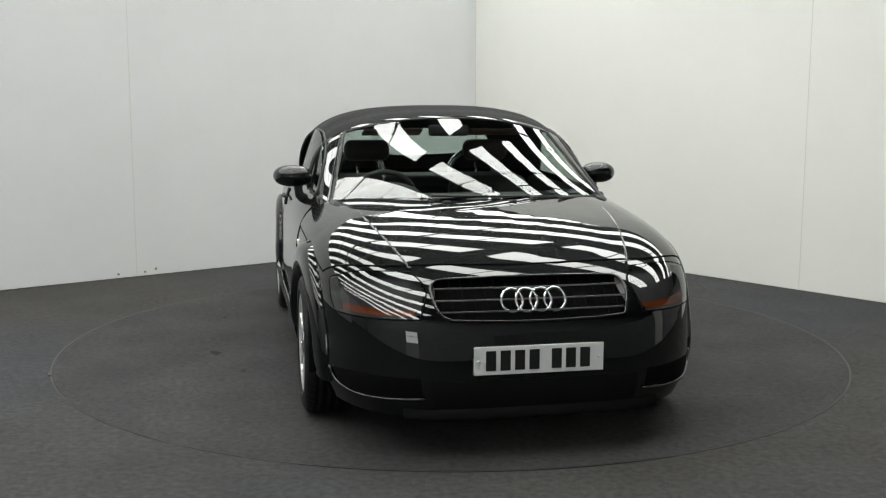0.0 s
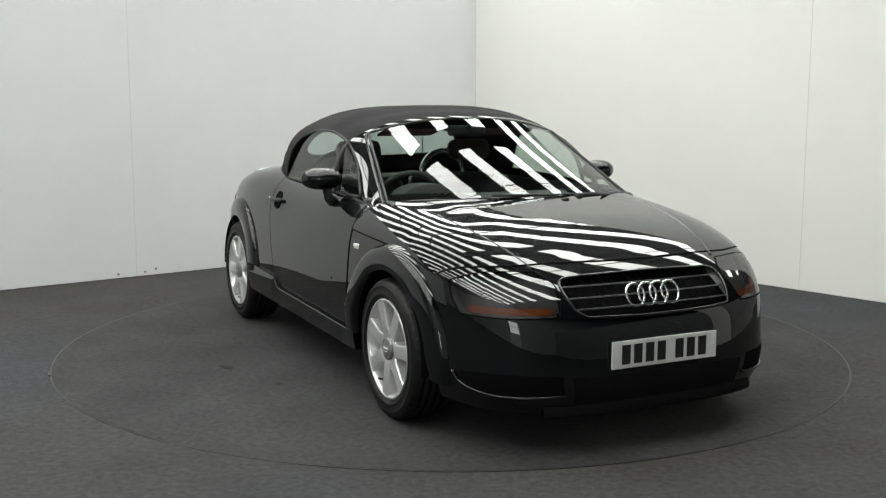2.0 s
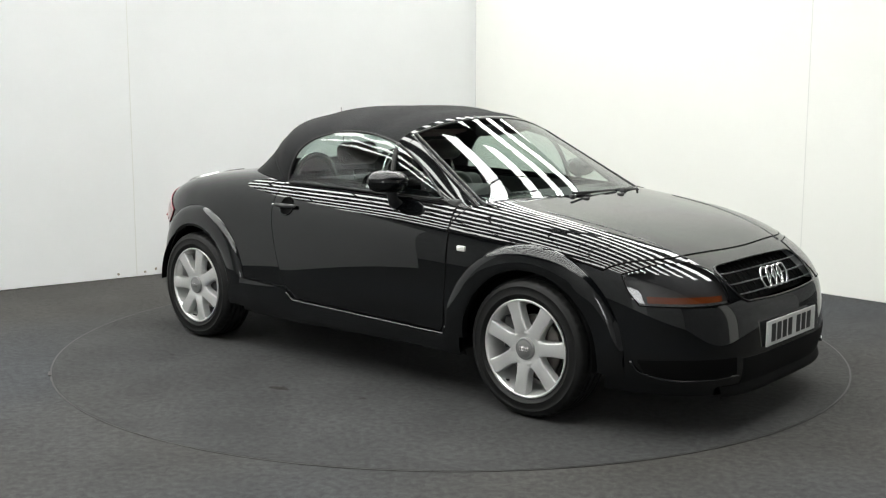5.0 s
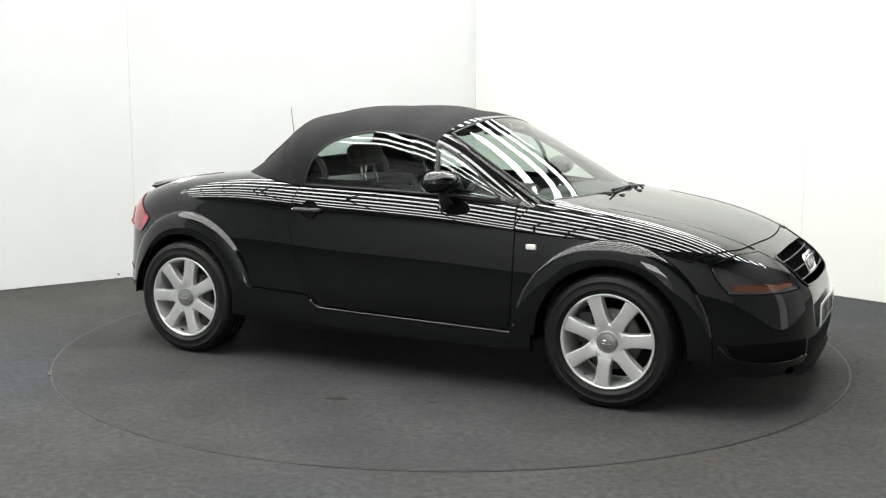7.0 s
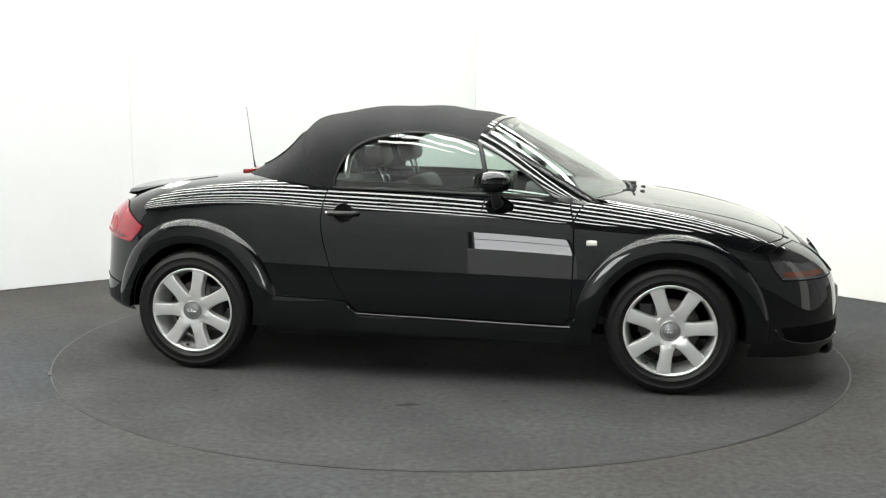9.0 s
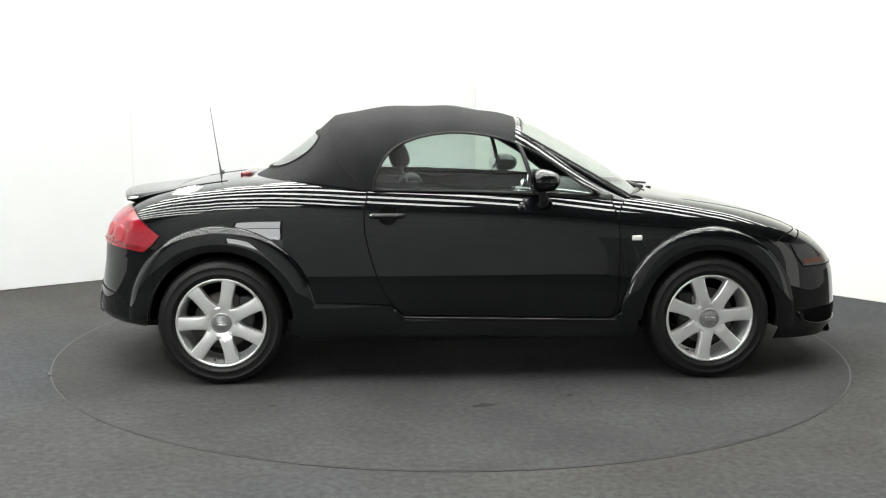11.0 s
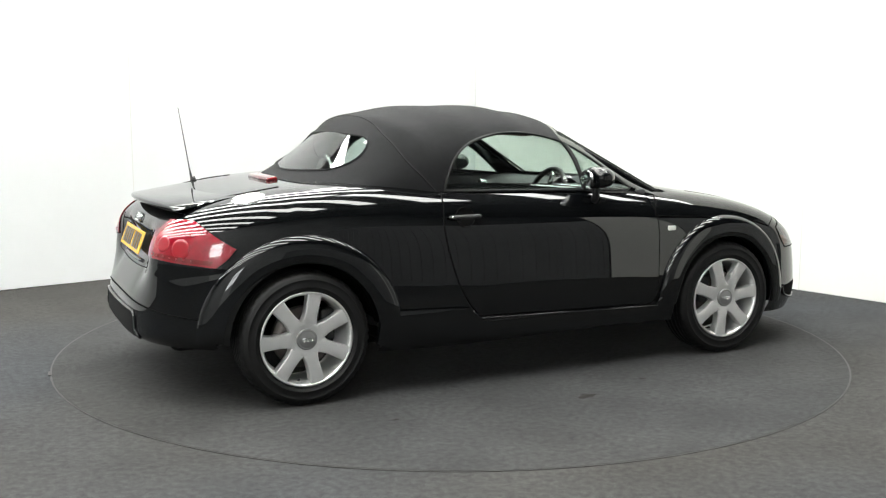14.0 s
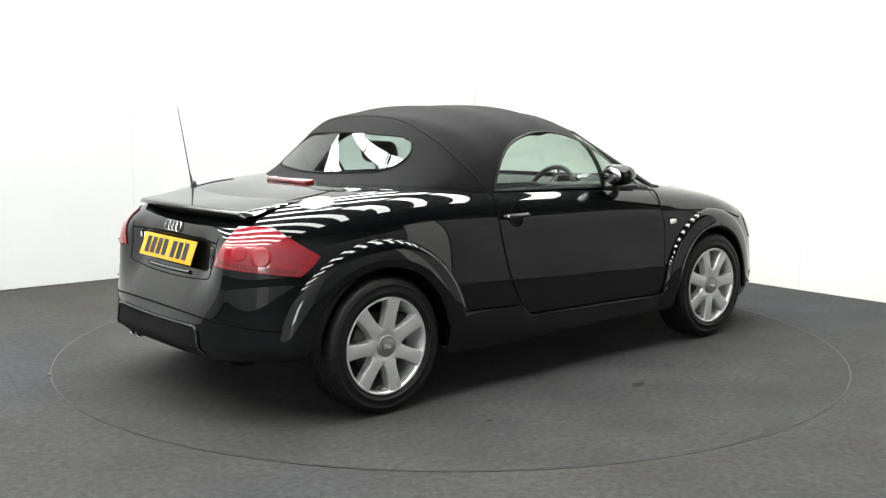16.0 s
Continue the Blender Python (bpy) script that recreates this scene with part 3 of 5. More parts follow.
def canopy(car):
    f = grid_faces(CS, CR)
    P = CAN.reshape(-1, 3)
    c = centroid(P, f)
    si = np.repeat(np.arange(CS - 1), CR - 1) / (CS - 1)
    ri = np.abs((np.tile(np.arange(CR - 1), CS - 1) + 0.5) / (CR - 1) * 2 - 1)
    edge = np.interp(si, *SCREEN_EDGE)
    screen = (si < 0.362) & (ri < edge)
    side = inside(WIN_POLY, c[:, 0], c[:, 2]) & (np.abs(c[:, 1]) > 0.5)
    rear = inside(REAR_WIN, c[:, 1], c[:, 2]) & (c[:, 0] < -0.6)
    pillar = (si < 0.375) & ~screen & ~side
    cloth = ~screen & ~side & ~rear & ~pillar
    submesh("a_pillar_frame", pillar, P, CS, CR, PAINT, car, "gloss black windscreen frame")
    submesh("soft_top", cloth, P, CS, CR, FABRIC, car, "black cloth folding roof, closed")
    # windscreen: straight pillars, a centre line that bends most near the foot
    k = np.linspace(0, 1, 60)
    foot_c, head_c = np.array([1.02, 0, 0.888]), np.array([0.335, 0, 1.300])
    ends = canopy_point(np.array([0.0, 0.362]), np.array([0.775, 0.46]))
    edge_line = ends[0] + (ends[1] - ends[0]) * k[:, None]
    bend = (1 - k) * (1 - (1 - k) ** 2.5)
    lift = np.array([0.515, 0, 0.857])
    centre = foot_c + (head_c - foot_c) * k[:, None] + lift * (0.022 * bend / bend.max())[:, None]
    u = np.linspace(-1, 1, 81)[None, :, None]
    g = centre[:, None] + (edge_line - centre)[:, None] * np.abs(u) ** 2.2
    g[..., 1] = edge_line[:, None, 1] * u[..., 0]
    ob = panel("windscreen", g, GLASS, car, 0.002, 0.004, (0.5, 0, 1), "tinted glass windscreen")
    ob.visible_shadow = False
    for sg in (-1, 1):
        side_line = edge_line * np.array([1, sg, 1])
        tube("seal", side_line + np.array([0.002, 0, 0.003]), 0.007, SEAL, car, seg=6)
        tube("a_pillar", side_line + np.array([-0.008, sg * 0.012, -0.012]), 0.012, PAINT, car, "gloss black windscreen pillar", seg=14)
    tube("seal", g[-1], 0.006, SEAL, car, seg=6)
    # side windows
    top = spline(WIN_TOP, 60)
    foot = spline(WIN_FOOT, 60)
    g2 = []
    for k in np.linspace(0, 1, 16):
        g2.append(foot * (1 - k) + top * k)
    g = project(np.array(g2), CAN_TREE, "y-")
    # the glass is flatter than the roof's side and sits just inside it
    A = np.stack([np.ones(g.shape[:2]), g[..., 0], g[..., 2], g[..., 0] ** 2], -1).reshape(-1, 4)
    fit = np.linalg.lstsq(A, g[..., 1].ravel(), rcond=None)[0]
    g[..., 1] = g[..., 1] * 0.3 + (A @ fit).reshape(g.shape[:2]) * 0.7 + 0.006
    for o in panel("side_window", g, GLASS_SIDE, car, 0.001, 0.003, (0, -1, 0.3), "tinted side window glass", 2):
        o.visible_shadow = False
    loop = project(np.vstack([top, foot[::-1][1:-1]])[None], CAN_TREE, "y-")[0]
    tube("seal", [v + np.array([0, -0.003, 0]) for v in loop], 0.0065, SEAL, car, seg=6, closed=True, both=True)
    bar = project(spline([(0.262, 1.178), (0.29, 1.10), (0.335, 0.93)], 20)[None], CAN_TREE, "y-")[0]
    tube("window_divider", [v + np.array([0, -0.004, 0]) for v in bar], 0.012, SEAL, car, seg=8, both=True)
    # seam of the cloth over the rear bow
    seam = [(-0.676, 0.0, 1.312), (-0.68, -0.2, 1.30), (-0.69, -0.36, 1.28), (-0.70, -0.50, 1.24), (-0.69, -0.60, 1.196), (-0.645, -0.70, 1.10), (-0.575, -0.74, 1.02), (-0.52, -0.74, 0.96)]
    path = [CAN_TREE.find_nearest(Vector(v))[0] for v in spline(seam, 60)]
    tube("roof_seam", path, 0.004, FABRIC, car, seg=6, both=True)
    # rear window
    lo = spline([REAR_WIN[0], (0, 1.032), REAR_WIN[12]], 50)
    hi = spline(REAR_WIN[0:13], 50)
    g = project(np.array([lo * (1 - k) + hi * k for k in np.linspace(0, 1, 16)]), CAN_TREE, "x-")
    # the glass is one smooth sheet through the opening in the cloth
    A = np.stack([np.ones(g.shape[:2]), g[..., 2], g[..., 2] ** 2, g[..., 1] ** 2], -1).reshape(-1, 4)
    fit = np.linalg.lstsq(A, g[..., 0].ravel(), rcond=None)[0]
    g[..., 0] = (A @ fit).reshape(g.shape[:2])
    ob = panel("rear_window", g, GLASS, car, 0.001, 0.003, (-1, 0, 0.5), "heated glass rear window")
    ob.visible_shadow = False
    loop = project(np.vstack([hi, lo[::-1][1:-1]])[None], CAN_TREE, "x-")[0]
    tube("seal", [v + np.array([-0.002, 0, 0.002]) for v in loop], 0.0055, FABRIC, car, seg=6, closed=True)


# ---------------------------------------------------------------- wheels
def wheel(car, x, side):
    """side -1: the car's right. Built with its outer face towards -y."""
    w = new("wheel", None)
    w.parent = car
    w.matrix_basis = Matrix.Translation((x, side * 0.755, WHEEL_Z)) @ (Matrix() if side < 0 else Matrix.Rotation(math.pi, 4, "Z"))
    tread = [(0.306, 0.085), (0.3115, 0.068)]
    for g in (0.052, 0.018, -0.018, -0.052):
        tread += [(0.312, g + 0.006), (0.305, g + 0.0045), (0.305, g - 0.0045), (0.312, g - 0.006)]
    tread += [(0.3115, -0.068), (0.306, -0.085)]
    prof = ([(0.205, 0.09), (0.225, 0.1), (0.262, 0.106), (0.292, 0.1)] + tread
            + [(0.297, -0.0965), (0.288, -0.1015), (0.2795, -0.1045), (0.278, -0.1060), (0.2755, -0.1062), (0.274, -0.1048), (0.262, -0.1065), (0.246, -0.1062), (0.244, -0.1075), (0.240, -0.1072), (0.2385, -0.1045),
               (0.229, -0.101), (0.2225, -0.094), (0.214, -0.085)])
    seg = 144
    v, f = lathe(prof, seg)
    # notches in both shoulders of the tread
    n = len(prof)
    for q in range(len(v)):
        r, h = prof[q % n]
        if (q // n) % 3 == 0 and 0.066 < abs(h) < 0.09 and r > 0.3:
            v[q] = (v[q][0] * 0.978, v[q][1], v[q][2] * 0.978)
    mesh_ob("tyre", v, f, RUBBER, w, "black rubber tyre")
    prof = [(0.218, -0.093), (0.2215, -0.099), (0.217, -0.102), (0.211, -0.100), (0.206, -0.088), (0.198, -0.06), (0.19, 0.03), (0.20, 0.09), (0.212, 0.095)]
    v, f = lathe(prof, 72)
    mesh_ob("rim", v, f, ALLOY, w, "silver alloy rim")
    # seven broad spokes that flow together into a wide hub
    shape = ((0.052, 0.036, -0.087), (0.070, 0.0385, -0.091), (0.082, 0.0360, -0.0935), (0.094, 0.0325, -0.095), (0.112, 0.0305, -0.096),
             (0.150, 0.0310, -0.097), (0.185, 0.0335, -0.098), (0.200, 0.0355, -0.098), (0.2125, 0.0400, -0.098))
    for k in range(7):
        a = 2 * math.pi * k / 7 - math.pi / 2 + (-0.12 if x > 0 else 0.245)
        vs = []
        for r, half, y in shape:
            for t, d in ((-1.0, 0.045), (-1.0, 0.007), (-0.94, 0.002), (-0.8, 0.0), (-0.4, -0.0008), (0, -0.001), (0.4, -0.0008), (0.8, 0.0), (0.94, 0.002), (1.0, 0.007), (1.0, 0.045)):
                vs.append((r * math.cos(a) - t * half * math.sin(a), y + d, r * math.sin(a) + t * half * math.cos(a)))
        mesh_ob("spoke", vs, grid_faces(len(shape), 11), ALLOY, w, smooth=False)
    v, f = lathe([(0.084, -0.06), (0.084, -0.0885), (0.078, -0.0925), (0.064, -0.0905), (0.056, -0.0875), (0.046, -0.087)], 48)
    mesh_ob("hub", v, f, ALLOY, w)
    v, f = lathe([(0.049, -0.085), (0.049, -0.096), (0.0475, -0.099), (0.042, -0.1005), (0.040, -0.099), (0.037, -0.1005), (0.02, -0.104), (0.0005, -0.105)], 36)
    cap = mesh_ob("hub_cap", v, f, mat_cap, w, "grey round hub cap")
    for k in range(4):
        c = (-0.0165 + 0.011 * k, -0.1045, 0.0)
        ring = [(c[0] + 0.008 * math.cos(t), c[1], c[2] + 0.008 * math.sin(t)) for t in np.linspace(0, 2 * math.pi, 16, endpoint=False)]
        tube("badge_ring", ring, 0.0014, CHROME, cap, seg=5, closed=True)
    valve = -math.pi / 2 - math.pi / 7 + (-0.12 if x > 0 else 0.245)
    tube("valve", [(0.196 * math.cos(valve), -0.07, 0.196 * math.sin(valve)), (0.186 * math.cos(valve), -0.096, 0.186 * math.sin(valve))], 0.0045, PLASTIC, w, "black tyre valve", seg=8)
    v, f = lathe([(0.05, -0.03), (0.14, -0.03), (0.142, -0.02), (0.142, 0.0), (0.05, 0.0)], 48)
    mesh_ob("brake_disc", v, f, BRAKE, w, "dull iron brake disc")
    part("brake_caliper", box_bm((-0.115 if x > 0 else 0.115, -0.02, 0.05), (0.07, 0.07, 0.15), 0.012), PLASTIC, w)
    return w


mat_cap = mat("hub_cap_grey", (0.25, 0.25, 0.25), rough=0.35, metal=0.6)


def wheel_arches(car):
    for sx, ri, ro in ((1, 0.345, 0.462), (-1, 0.350, 0.478)):
        a = np.linspace(radians(-8 if sx > 0 else 8), radians(180), 90)
        prof = [(0.0, 0.0, -0.05), (0.0, 0.021, 0.0), (0.05, 0.027, 0), (0.15, 0.030, 0), (0.35, 0.0305, 0), (0.55, 0.0295, 0), (0.70, 0.027, 0), (0.81, 0.0225, 0), (0.90, 0.015, 0), (0.96, 0.006, 0), (1.0, -0.004, 0)]
        if sx > 0:     # the front flares meet the wing in a tighter edge
            prof = prof[:6] + [(0.72, 0.0285, 0), (0.86, 0.025, 0), (0.93, 0.018, 0), (0.97, 0.008, 0), (1.0, -0.004, 0)]
        rows = []
        turn_in = 0.45 if sx > 0 else 0.35
        for q, bump, dy in prof:
            r = ri + (ro - ri) * q
            xs, zs = sx * AXLE + r * np.cos(a), WHEEL_Z + r * np.sin(a)
            y = project(np.stack([xs, np.clip(zs, 0.2, 0.9)], 1)[None], BODY_TREE, "y-")[0][:, 1]
            # the flare stands on the flank below the shoulder, so it stays upright
            ylow = project(np.stack([xs, np.clip(zs, 0.2, 0.62)], 1)[None], BODY_TREE, "y-")[0][:, 1]
            y = y + (ylow - y) * 0.75 * (1 - max(q - turn_in, 0) / (1 - turn_in))
            rows.append(np.stack([xs, y - bump - dy, zs], 1))
        v = np.array(rows)
        vs, fs = list(v.reshape(-1, 3)), grid_faces(*v.shape[:2])
        fs = [q[::-1] for q in fs]
        mesh_ob("wheel_arch", vs, fs, PAINT, car, "flared black wheel arch")
        vs, fs = mirrored(vs, fs)
        mesh_ob("wheel_arch", vs, fs, PAINT, car, "flared black wheel arch")
        # liner
        rows = []
        for yy, r in ((-0.85, ri + 0.004), (-0.80, ri + 0.02), (-0.50, ri + 0.02), (-0.47, ri - 0.03), (-0.46, 0.02)):
            rows.append(np.stack([sx * AXLE + r * np.cos(a), 0 * a + yy, WHEEL_Z + r * np.sin(a)], 1))
        v = np.array(rows)
        vs, fs = list(v.reshape(-1, 3)), grid_faces(*v.shape[:2])
        mesh_ob("arch_liner", vs, fs, GAP, car)
        vs, fs = mirrored(vs, fs)
        mesh_ob("arch_liner", vs, fs, GAP, car)


# ---------------------------------------------------------------- body panels and fittings
def gap_line(car, path, radius=0.003, both=True, closed=False):
    tube("shut_line", path, radius, GAP, car, seg=6, both=both, closed=closed)


def border(bottom, top, left, right, n=40):
    b, t, l, r = (curve_of(c, n) for c in (bottom, top, left, right))
    return np.vstack([b, r[1:], t[::-1][1:], l[::-1][1:-1]])


def both_sides(make):
    """Calls make(flip) for the car's right (False) and left (True)."""
    make(False)
    make(True)


def put(name, v, f, material, parent, flip, label="", smooth=True):
    if flip:
        v, f = mirrored(v, f)
    return mesh_ob(name, v, f, material, parent, label, smooth)


HEAD = dict(bottom=("s", [(0.835, 0.556), (1.03, 0.553), (1.225, 0.556)]), top=("s", [(0.765, 0.678), (0.90, 0.712), (1.075, 0.712)]),
            left=("s", [(0.835, 0.556), (0.79, 0.615), (0.765, 0.678)]), right=("s", [(1.225, 0.556), (1.205, 0.625), (1.16, 0.672), (1.075, 0.712)]))
TAIL = dict(bottom=("s", [(-1.114, 0.689), (-0.891, 0.668), (-0.735, 0.652)]), top=("s", [(-1.01, 0.848), (-0.90, 0.852), (-0.83, 0.838), (-0.655, 0.735)]),
            left=("s", [(-1.114, 0.689), (-1.09, 0.745), (-1.06, 0.79), (-1.01, 0.848)]), right=("s", [(-0.735, 0.652), (-0.69, 0.69), (-0.655, 0.735)]))
HEAD_AZ, TAIL_AZ = -50, -130
GRILLE = [(-0.335, 0.552), (-0.375, 0.575), (-0.395, 0.62), (-0.398, 0.66), (-0.375, 0.683), (-0.30, 0.690), (0.0, 0.694),
          (0.30, 0.690), (0.375, 0.683), (0.398, 0.66), (0.395, 0.62), (0.375, 0.575), (0.335, 0.552), (0.0, 0.543)]


def side_coord(p, az):
    return -p[..., 0] * math.sin(radians(az)) + p[..., 1] * math.cos(radians(az))


def lamp_hole(c):
    """Faces of the shell that lie under a headlamp."""
    poly_pts = border(**HEAD)
    mid = poly_pts.mean(0)
    small = mid + (poly_pts - mid) * 0.97
    hole = np.zeros(len(c), bool)
    for s in (1, -1):
        q = c * np.array([1, s, 1])
        hole |= inside(small, side_coord(q, HEAD_AZ), q[:, 2]) & (q[:, 1] < -0.2) & (q[:, 0] > 1.4)
    return hole


def headlight(car):
    g = coons(HEAD["bottom"], HEAD["top"], HEAD["left"], HEAD["right"], 30, 16)
    p = project(g, BODY_TREE, HEAD_AZ)
    out = Vector((math.cos(radians(HEAD_AZ)), math.sin(radians(HEAD_AZ)), 0))

    def one(flip):
        root = new("headlight", None)
        root.parent = car
        root["label"] = "smoked wraparound headlamp with amber strip"
        v, f = skin_arrays(p, 0.002, 0.006, out)
        o = put("lens", v, f, LENS, root, flip, "smoky clear lamp lens")
        o.visible_shadow = False
        deep = p - np.array(out) * 0.055
        nv_, nu_ = p.shape[:2]
        rim = lambda q: np.vstack([q[0], q[1:, -1], q[-1, ::-1][1:], q[::-1, 0][1:-1]])
        edge = rim(p) - np.array(out) * 0.004
        m_ = len(edge)
        v = list(deep.reshape(-1, 3)) + list(rim(deep)) + list(edge)
        f = grid_faces(nv_, nu_) + [(nv_ * nu_ + k, nv_ * nu_ + (k + 1) % m_, nv_ * nu_ + m_ + (k + 1) % m_, nv_ * nu_ + m_ + k) for k in range(m_)]
        put("bowl", v, f, LAMP_BOX, root, flip, "dark grey reflector bowl")
        # amber band along the foot
        band = coons(("s", [(0.87, 0.565), (1.03, 0.563), (1.19, 0.565)]), ("s", [(0.865, 0.592), (1.03, 0.588), (1.19, 0.586)]),
                     [(0.87, 0.565), (0.865, 0.592)], [(1.19, 0.565), (1.19, 0.586)], 24, 4)
        v, f = skin_arrays(project(band, BODY_TREE, HEAD_AZ) - np.array(out) * 0.018, 0, 0.01, out)
        put("indicator", v, f, AMBER, root, flip, "amber indicator band")
        ring = project(border(**HEAD)[None], BODY_TREE, HEAD_AZ)[0]
        v, f = tube_arrays(ring, 0.0035, 6, True)
        put("lamp_gap", v, f, GAP, root, flip)
    both_sides(one)


def taillight(car):
    g = coons(TAIL["bottom"], TAIL["top"], TAIL["left"], TAIL["right"], 34, 20)
    p = project(g, BODY_TREE, TAIL_AZ)
    out = Vector((math.cos(radians(TAIL_AZ)), math.sin(radians(TAIL_AZ)), 0))

    def one(flip):
        root = new("taillight", None)
        root.parent = car
        root["label"] = "large red wraparound tail lamp"
        v, f = skin_arrays(p, 0.007, 0.012, out)
        lens = put("lens", v, f, LAMP_RED, root, flip, "glossy red lamp lens")
        for a, z, r in ((-0.90, 0.735, 0.046), (-0.995, 0.752, 0.038)):
            c = Vector(project(np.array([[[a, z]]]), BODY_TREE, TAIL_AZ)[0, 0]) + out * 0.0075
            hit = BODY_TREE.find_nearest(c)
            nrm = hit[1] if hit[1].dot(out) > 0 else -hit[1]
            q = nrm.to_track_quat("Z", "Y").to_matrix()
            v, f = lathe([(r, -0.004), (r * 0.97, 0.0004), (r * 0.7, 0.0012), (r * 0.3, 0.0017), (0.0005, 0.0018)], 30, "z")
            put("round_lens", [q @ Vector(x) + hit[0] + nrm * 0.0055 for x in v], f, LAMP_RED_BRIGHT, lens, flip, "brighter round red lens")
        band = coons([(-1.095, 0.698), (-0.76, 0.664)], [(-1.085, 0.716), (-0.75, 0.682)], [(-1.095, 0.698), (-1.085, 0.716)], [(-0.76, 0.664), (-0.75, 0.682)], 24, 4)
        v, f = skin_arrays(project(band, BODY_TREE, TAIL_AZ), 0.0085, 0.003, out)
        put("dark_band", v, f, LAMP_RED_DEEP, lens, flip, "darker red band with small studs")
        for k in range(7):
            a = -1.06 + k * 0.036
            c = Vector(project(np.array([[[a, 0.704 - k * 0.0033]]]), BODY_TREE, TAIL_AZ)[0, 0]) + out * 0.011
            bm = bmesh.new()
            bmesh.ops.create_icosphere(bm, subdivisions=1, radius=0.0045)
            vs = [v.co + c for v in bm.verts]
            fs = [tuple(v.index for v in fc.verts) for fc in bm.faces]
            bm.free()
            put("stud", vs, fs, LAMP_RED_BRIGHT, lens, flip)
        ring = project(border(**TAIL)[None], BODY_TREE, TAIL_AZ)[0]
        v, f = tube_arrays(ring, 0.004, 6, True)
        put("lamp_gap", v, f, GAP, root, flip)
    both_sides(one)


LAMP_RED_BRIGHT = mat("bright_red_lens", (0.29, 0.006, 0.015), rough=0.3, coat=0.3, coat_rough=0.2)


def bonnet(car):
    b = 1.035
    rear = [(0.735, b), (0.80, 0.873), (0.93, 0.667), (0.985, 0.3), (1.0, 0.0)]
    front = [(1.562, 1.110), (1.70, 0.979), (1.748, 0.828), (1.775, 0.444), (1.783, 0.0)]
    rear = rear + [(x, -q) for x, q in rear[-2::-1]]
    front = front + [(x, -q) for x, q in front[-2::-1]]
    side = [(0.735, b), (0.963, 1.047), (1.308, 1.064), (1.562, 1.110)]
    other = [(x, -q) for x, q in side]
    g = coons(("s", rear), ("s", front), ("s", side), ("s", other), 90, 60)
    p = project(g, BODY_TREE, "roll")
    ob = panel("bonnet", p, PAINT, car, 0.0028, 0.012, (0, 0, 1), "gloss black bonnet, closed")
    rim = np.vstack([p[0], p[1:, -1], p[-1, ::-1][1:], p[::-1, 0][1:-1]])
    gap_line(car, rim, 0.0042, False, True)
    # raised crease along each side of the bonnet
    line = spline([(1.12, -0.585), (1.31, -0.564), (1.516, -0.525), (1.70, -0.480), (1.775, -0.455)], 60)
    q = project(line[None], BODY_TREE, "z")[0]
    tube("crease", q - np.array([0, 0, 0.0012]), 0.0065, PAINT, ob, seg=12, both=True)


DOOR = dict(bottom=[(-0.322, 0.345), (0.712, 0.322)], top=("s", [(-0.495, 0.957), (0.1, 0.946), (0.718, 0.921)]),
            left=("s", [(-0.322, 0.345), (-0.383, 0.41), (-0.455, 0.546), (-0.512, 0.773), (-0.495, 0.957)]),
            right=("s", [(0.712, 0.322), (0.738, 0.37), (0.747, 0.55), (0.748, 0.773), (0.718, 0.921)]))


def door(car):
    g = coons(DOOR["bottom"], DOOR["top"], DOOR["left"], DOOR["right"], 56, 44)
    p = project(g, BODY_TREE, "y-")
    doors = panel("door", p, PAINT, car, 0.003, 0.014, (0, -1, 0), "gloss black door, closed", 2)
    loop = project(border(**DOOR)[None], BODY_TREE, "y-")[0]
    gap_line(car, loop, 0.0042, True, True)
    for d, flip in zip(doors, (False, True)):
        # cup and bar of the handle
        hit = Vector(project(np.array([[[-0.398, 0.832]]]), BODY_TREE, "y-")[0, 0])
        nrm = BODY_TREE.find_nearest(hit)[1]
        nrm = nrm if nrm.y < 0 else -nrm
        turn = nrm.to_track_quat("Z", "Y").to_matrix()
        v, f = lathe([(0.052, 0.0), (0.051, 0.0055), (0.047, 0.0065), (0.045, 0.0045), (0.0005, 0.0042)], 36, "z")
        put("handle_cup", [turn @ Vector(x) + hit for x in v], f, GAP, d, flip, "round black recess behind the handle")
        v, f = tube_arrays([turn @ Vector((0.049 * math.cos(t), 0.049 * math.sin(t), 0.006)) + hit for t in np.linspace(radians(200), radians(340), 24)], 0.003, 6)
        put("cup_rim", v, f, PAINT, d, flip)
        path = []
        for q in np.linspace(0, 1, 14):
            x = -0.49 + 0.175 * q
            y = Vector(project(np.array([[[x, 0.838]]]), BODY_TREE, "y-")[0, 0]).y
            path.append((x, y - 0.012 - 0.020 * math.sin(math.pi * q) ** 0.5, 0.838))
        v, f = tube_arrays(path, [0.006] + [0.0125] * 12 + [0.006], 10, False, 0.6)
        h = put("handle", v, f, PLASTIC, d, flip, "gloss black pull handle")
        v, f = lathe([(0.006, 0.004), (0.006, -0.002), (0.005, -0.004), (0.0005, -0.0045)], 16, "y")
        put("lock", [(x[0] - 0.478, x[1] + path[1][1] - 0.012, x[2] + 0.838) for x in v], f, BRUSHED, h, flip, "small bright lock cap")


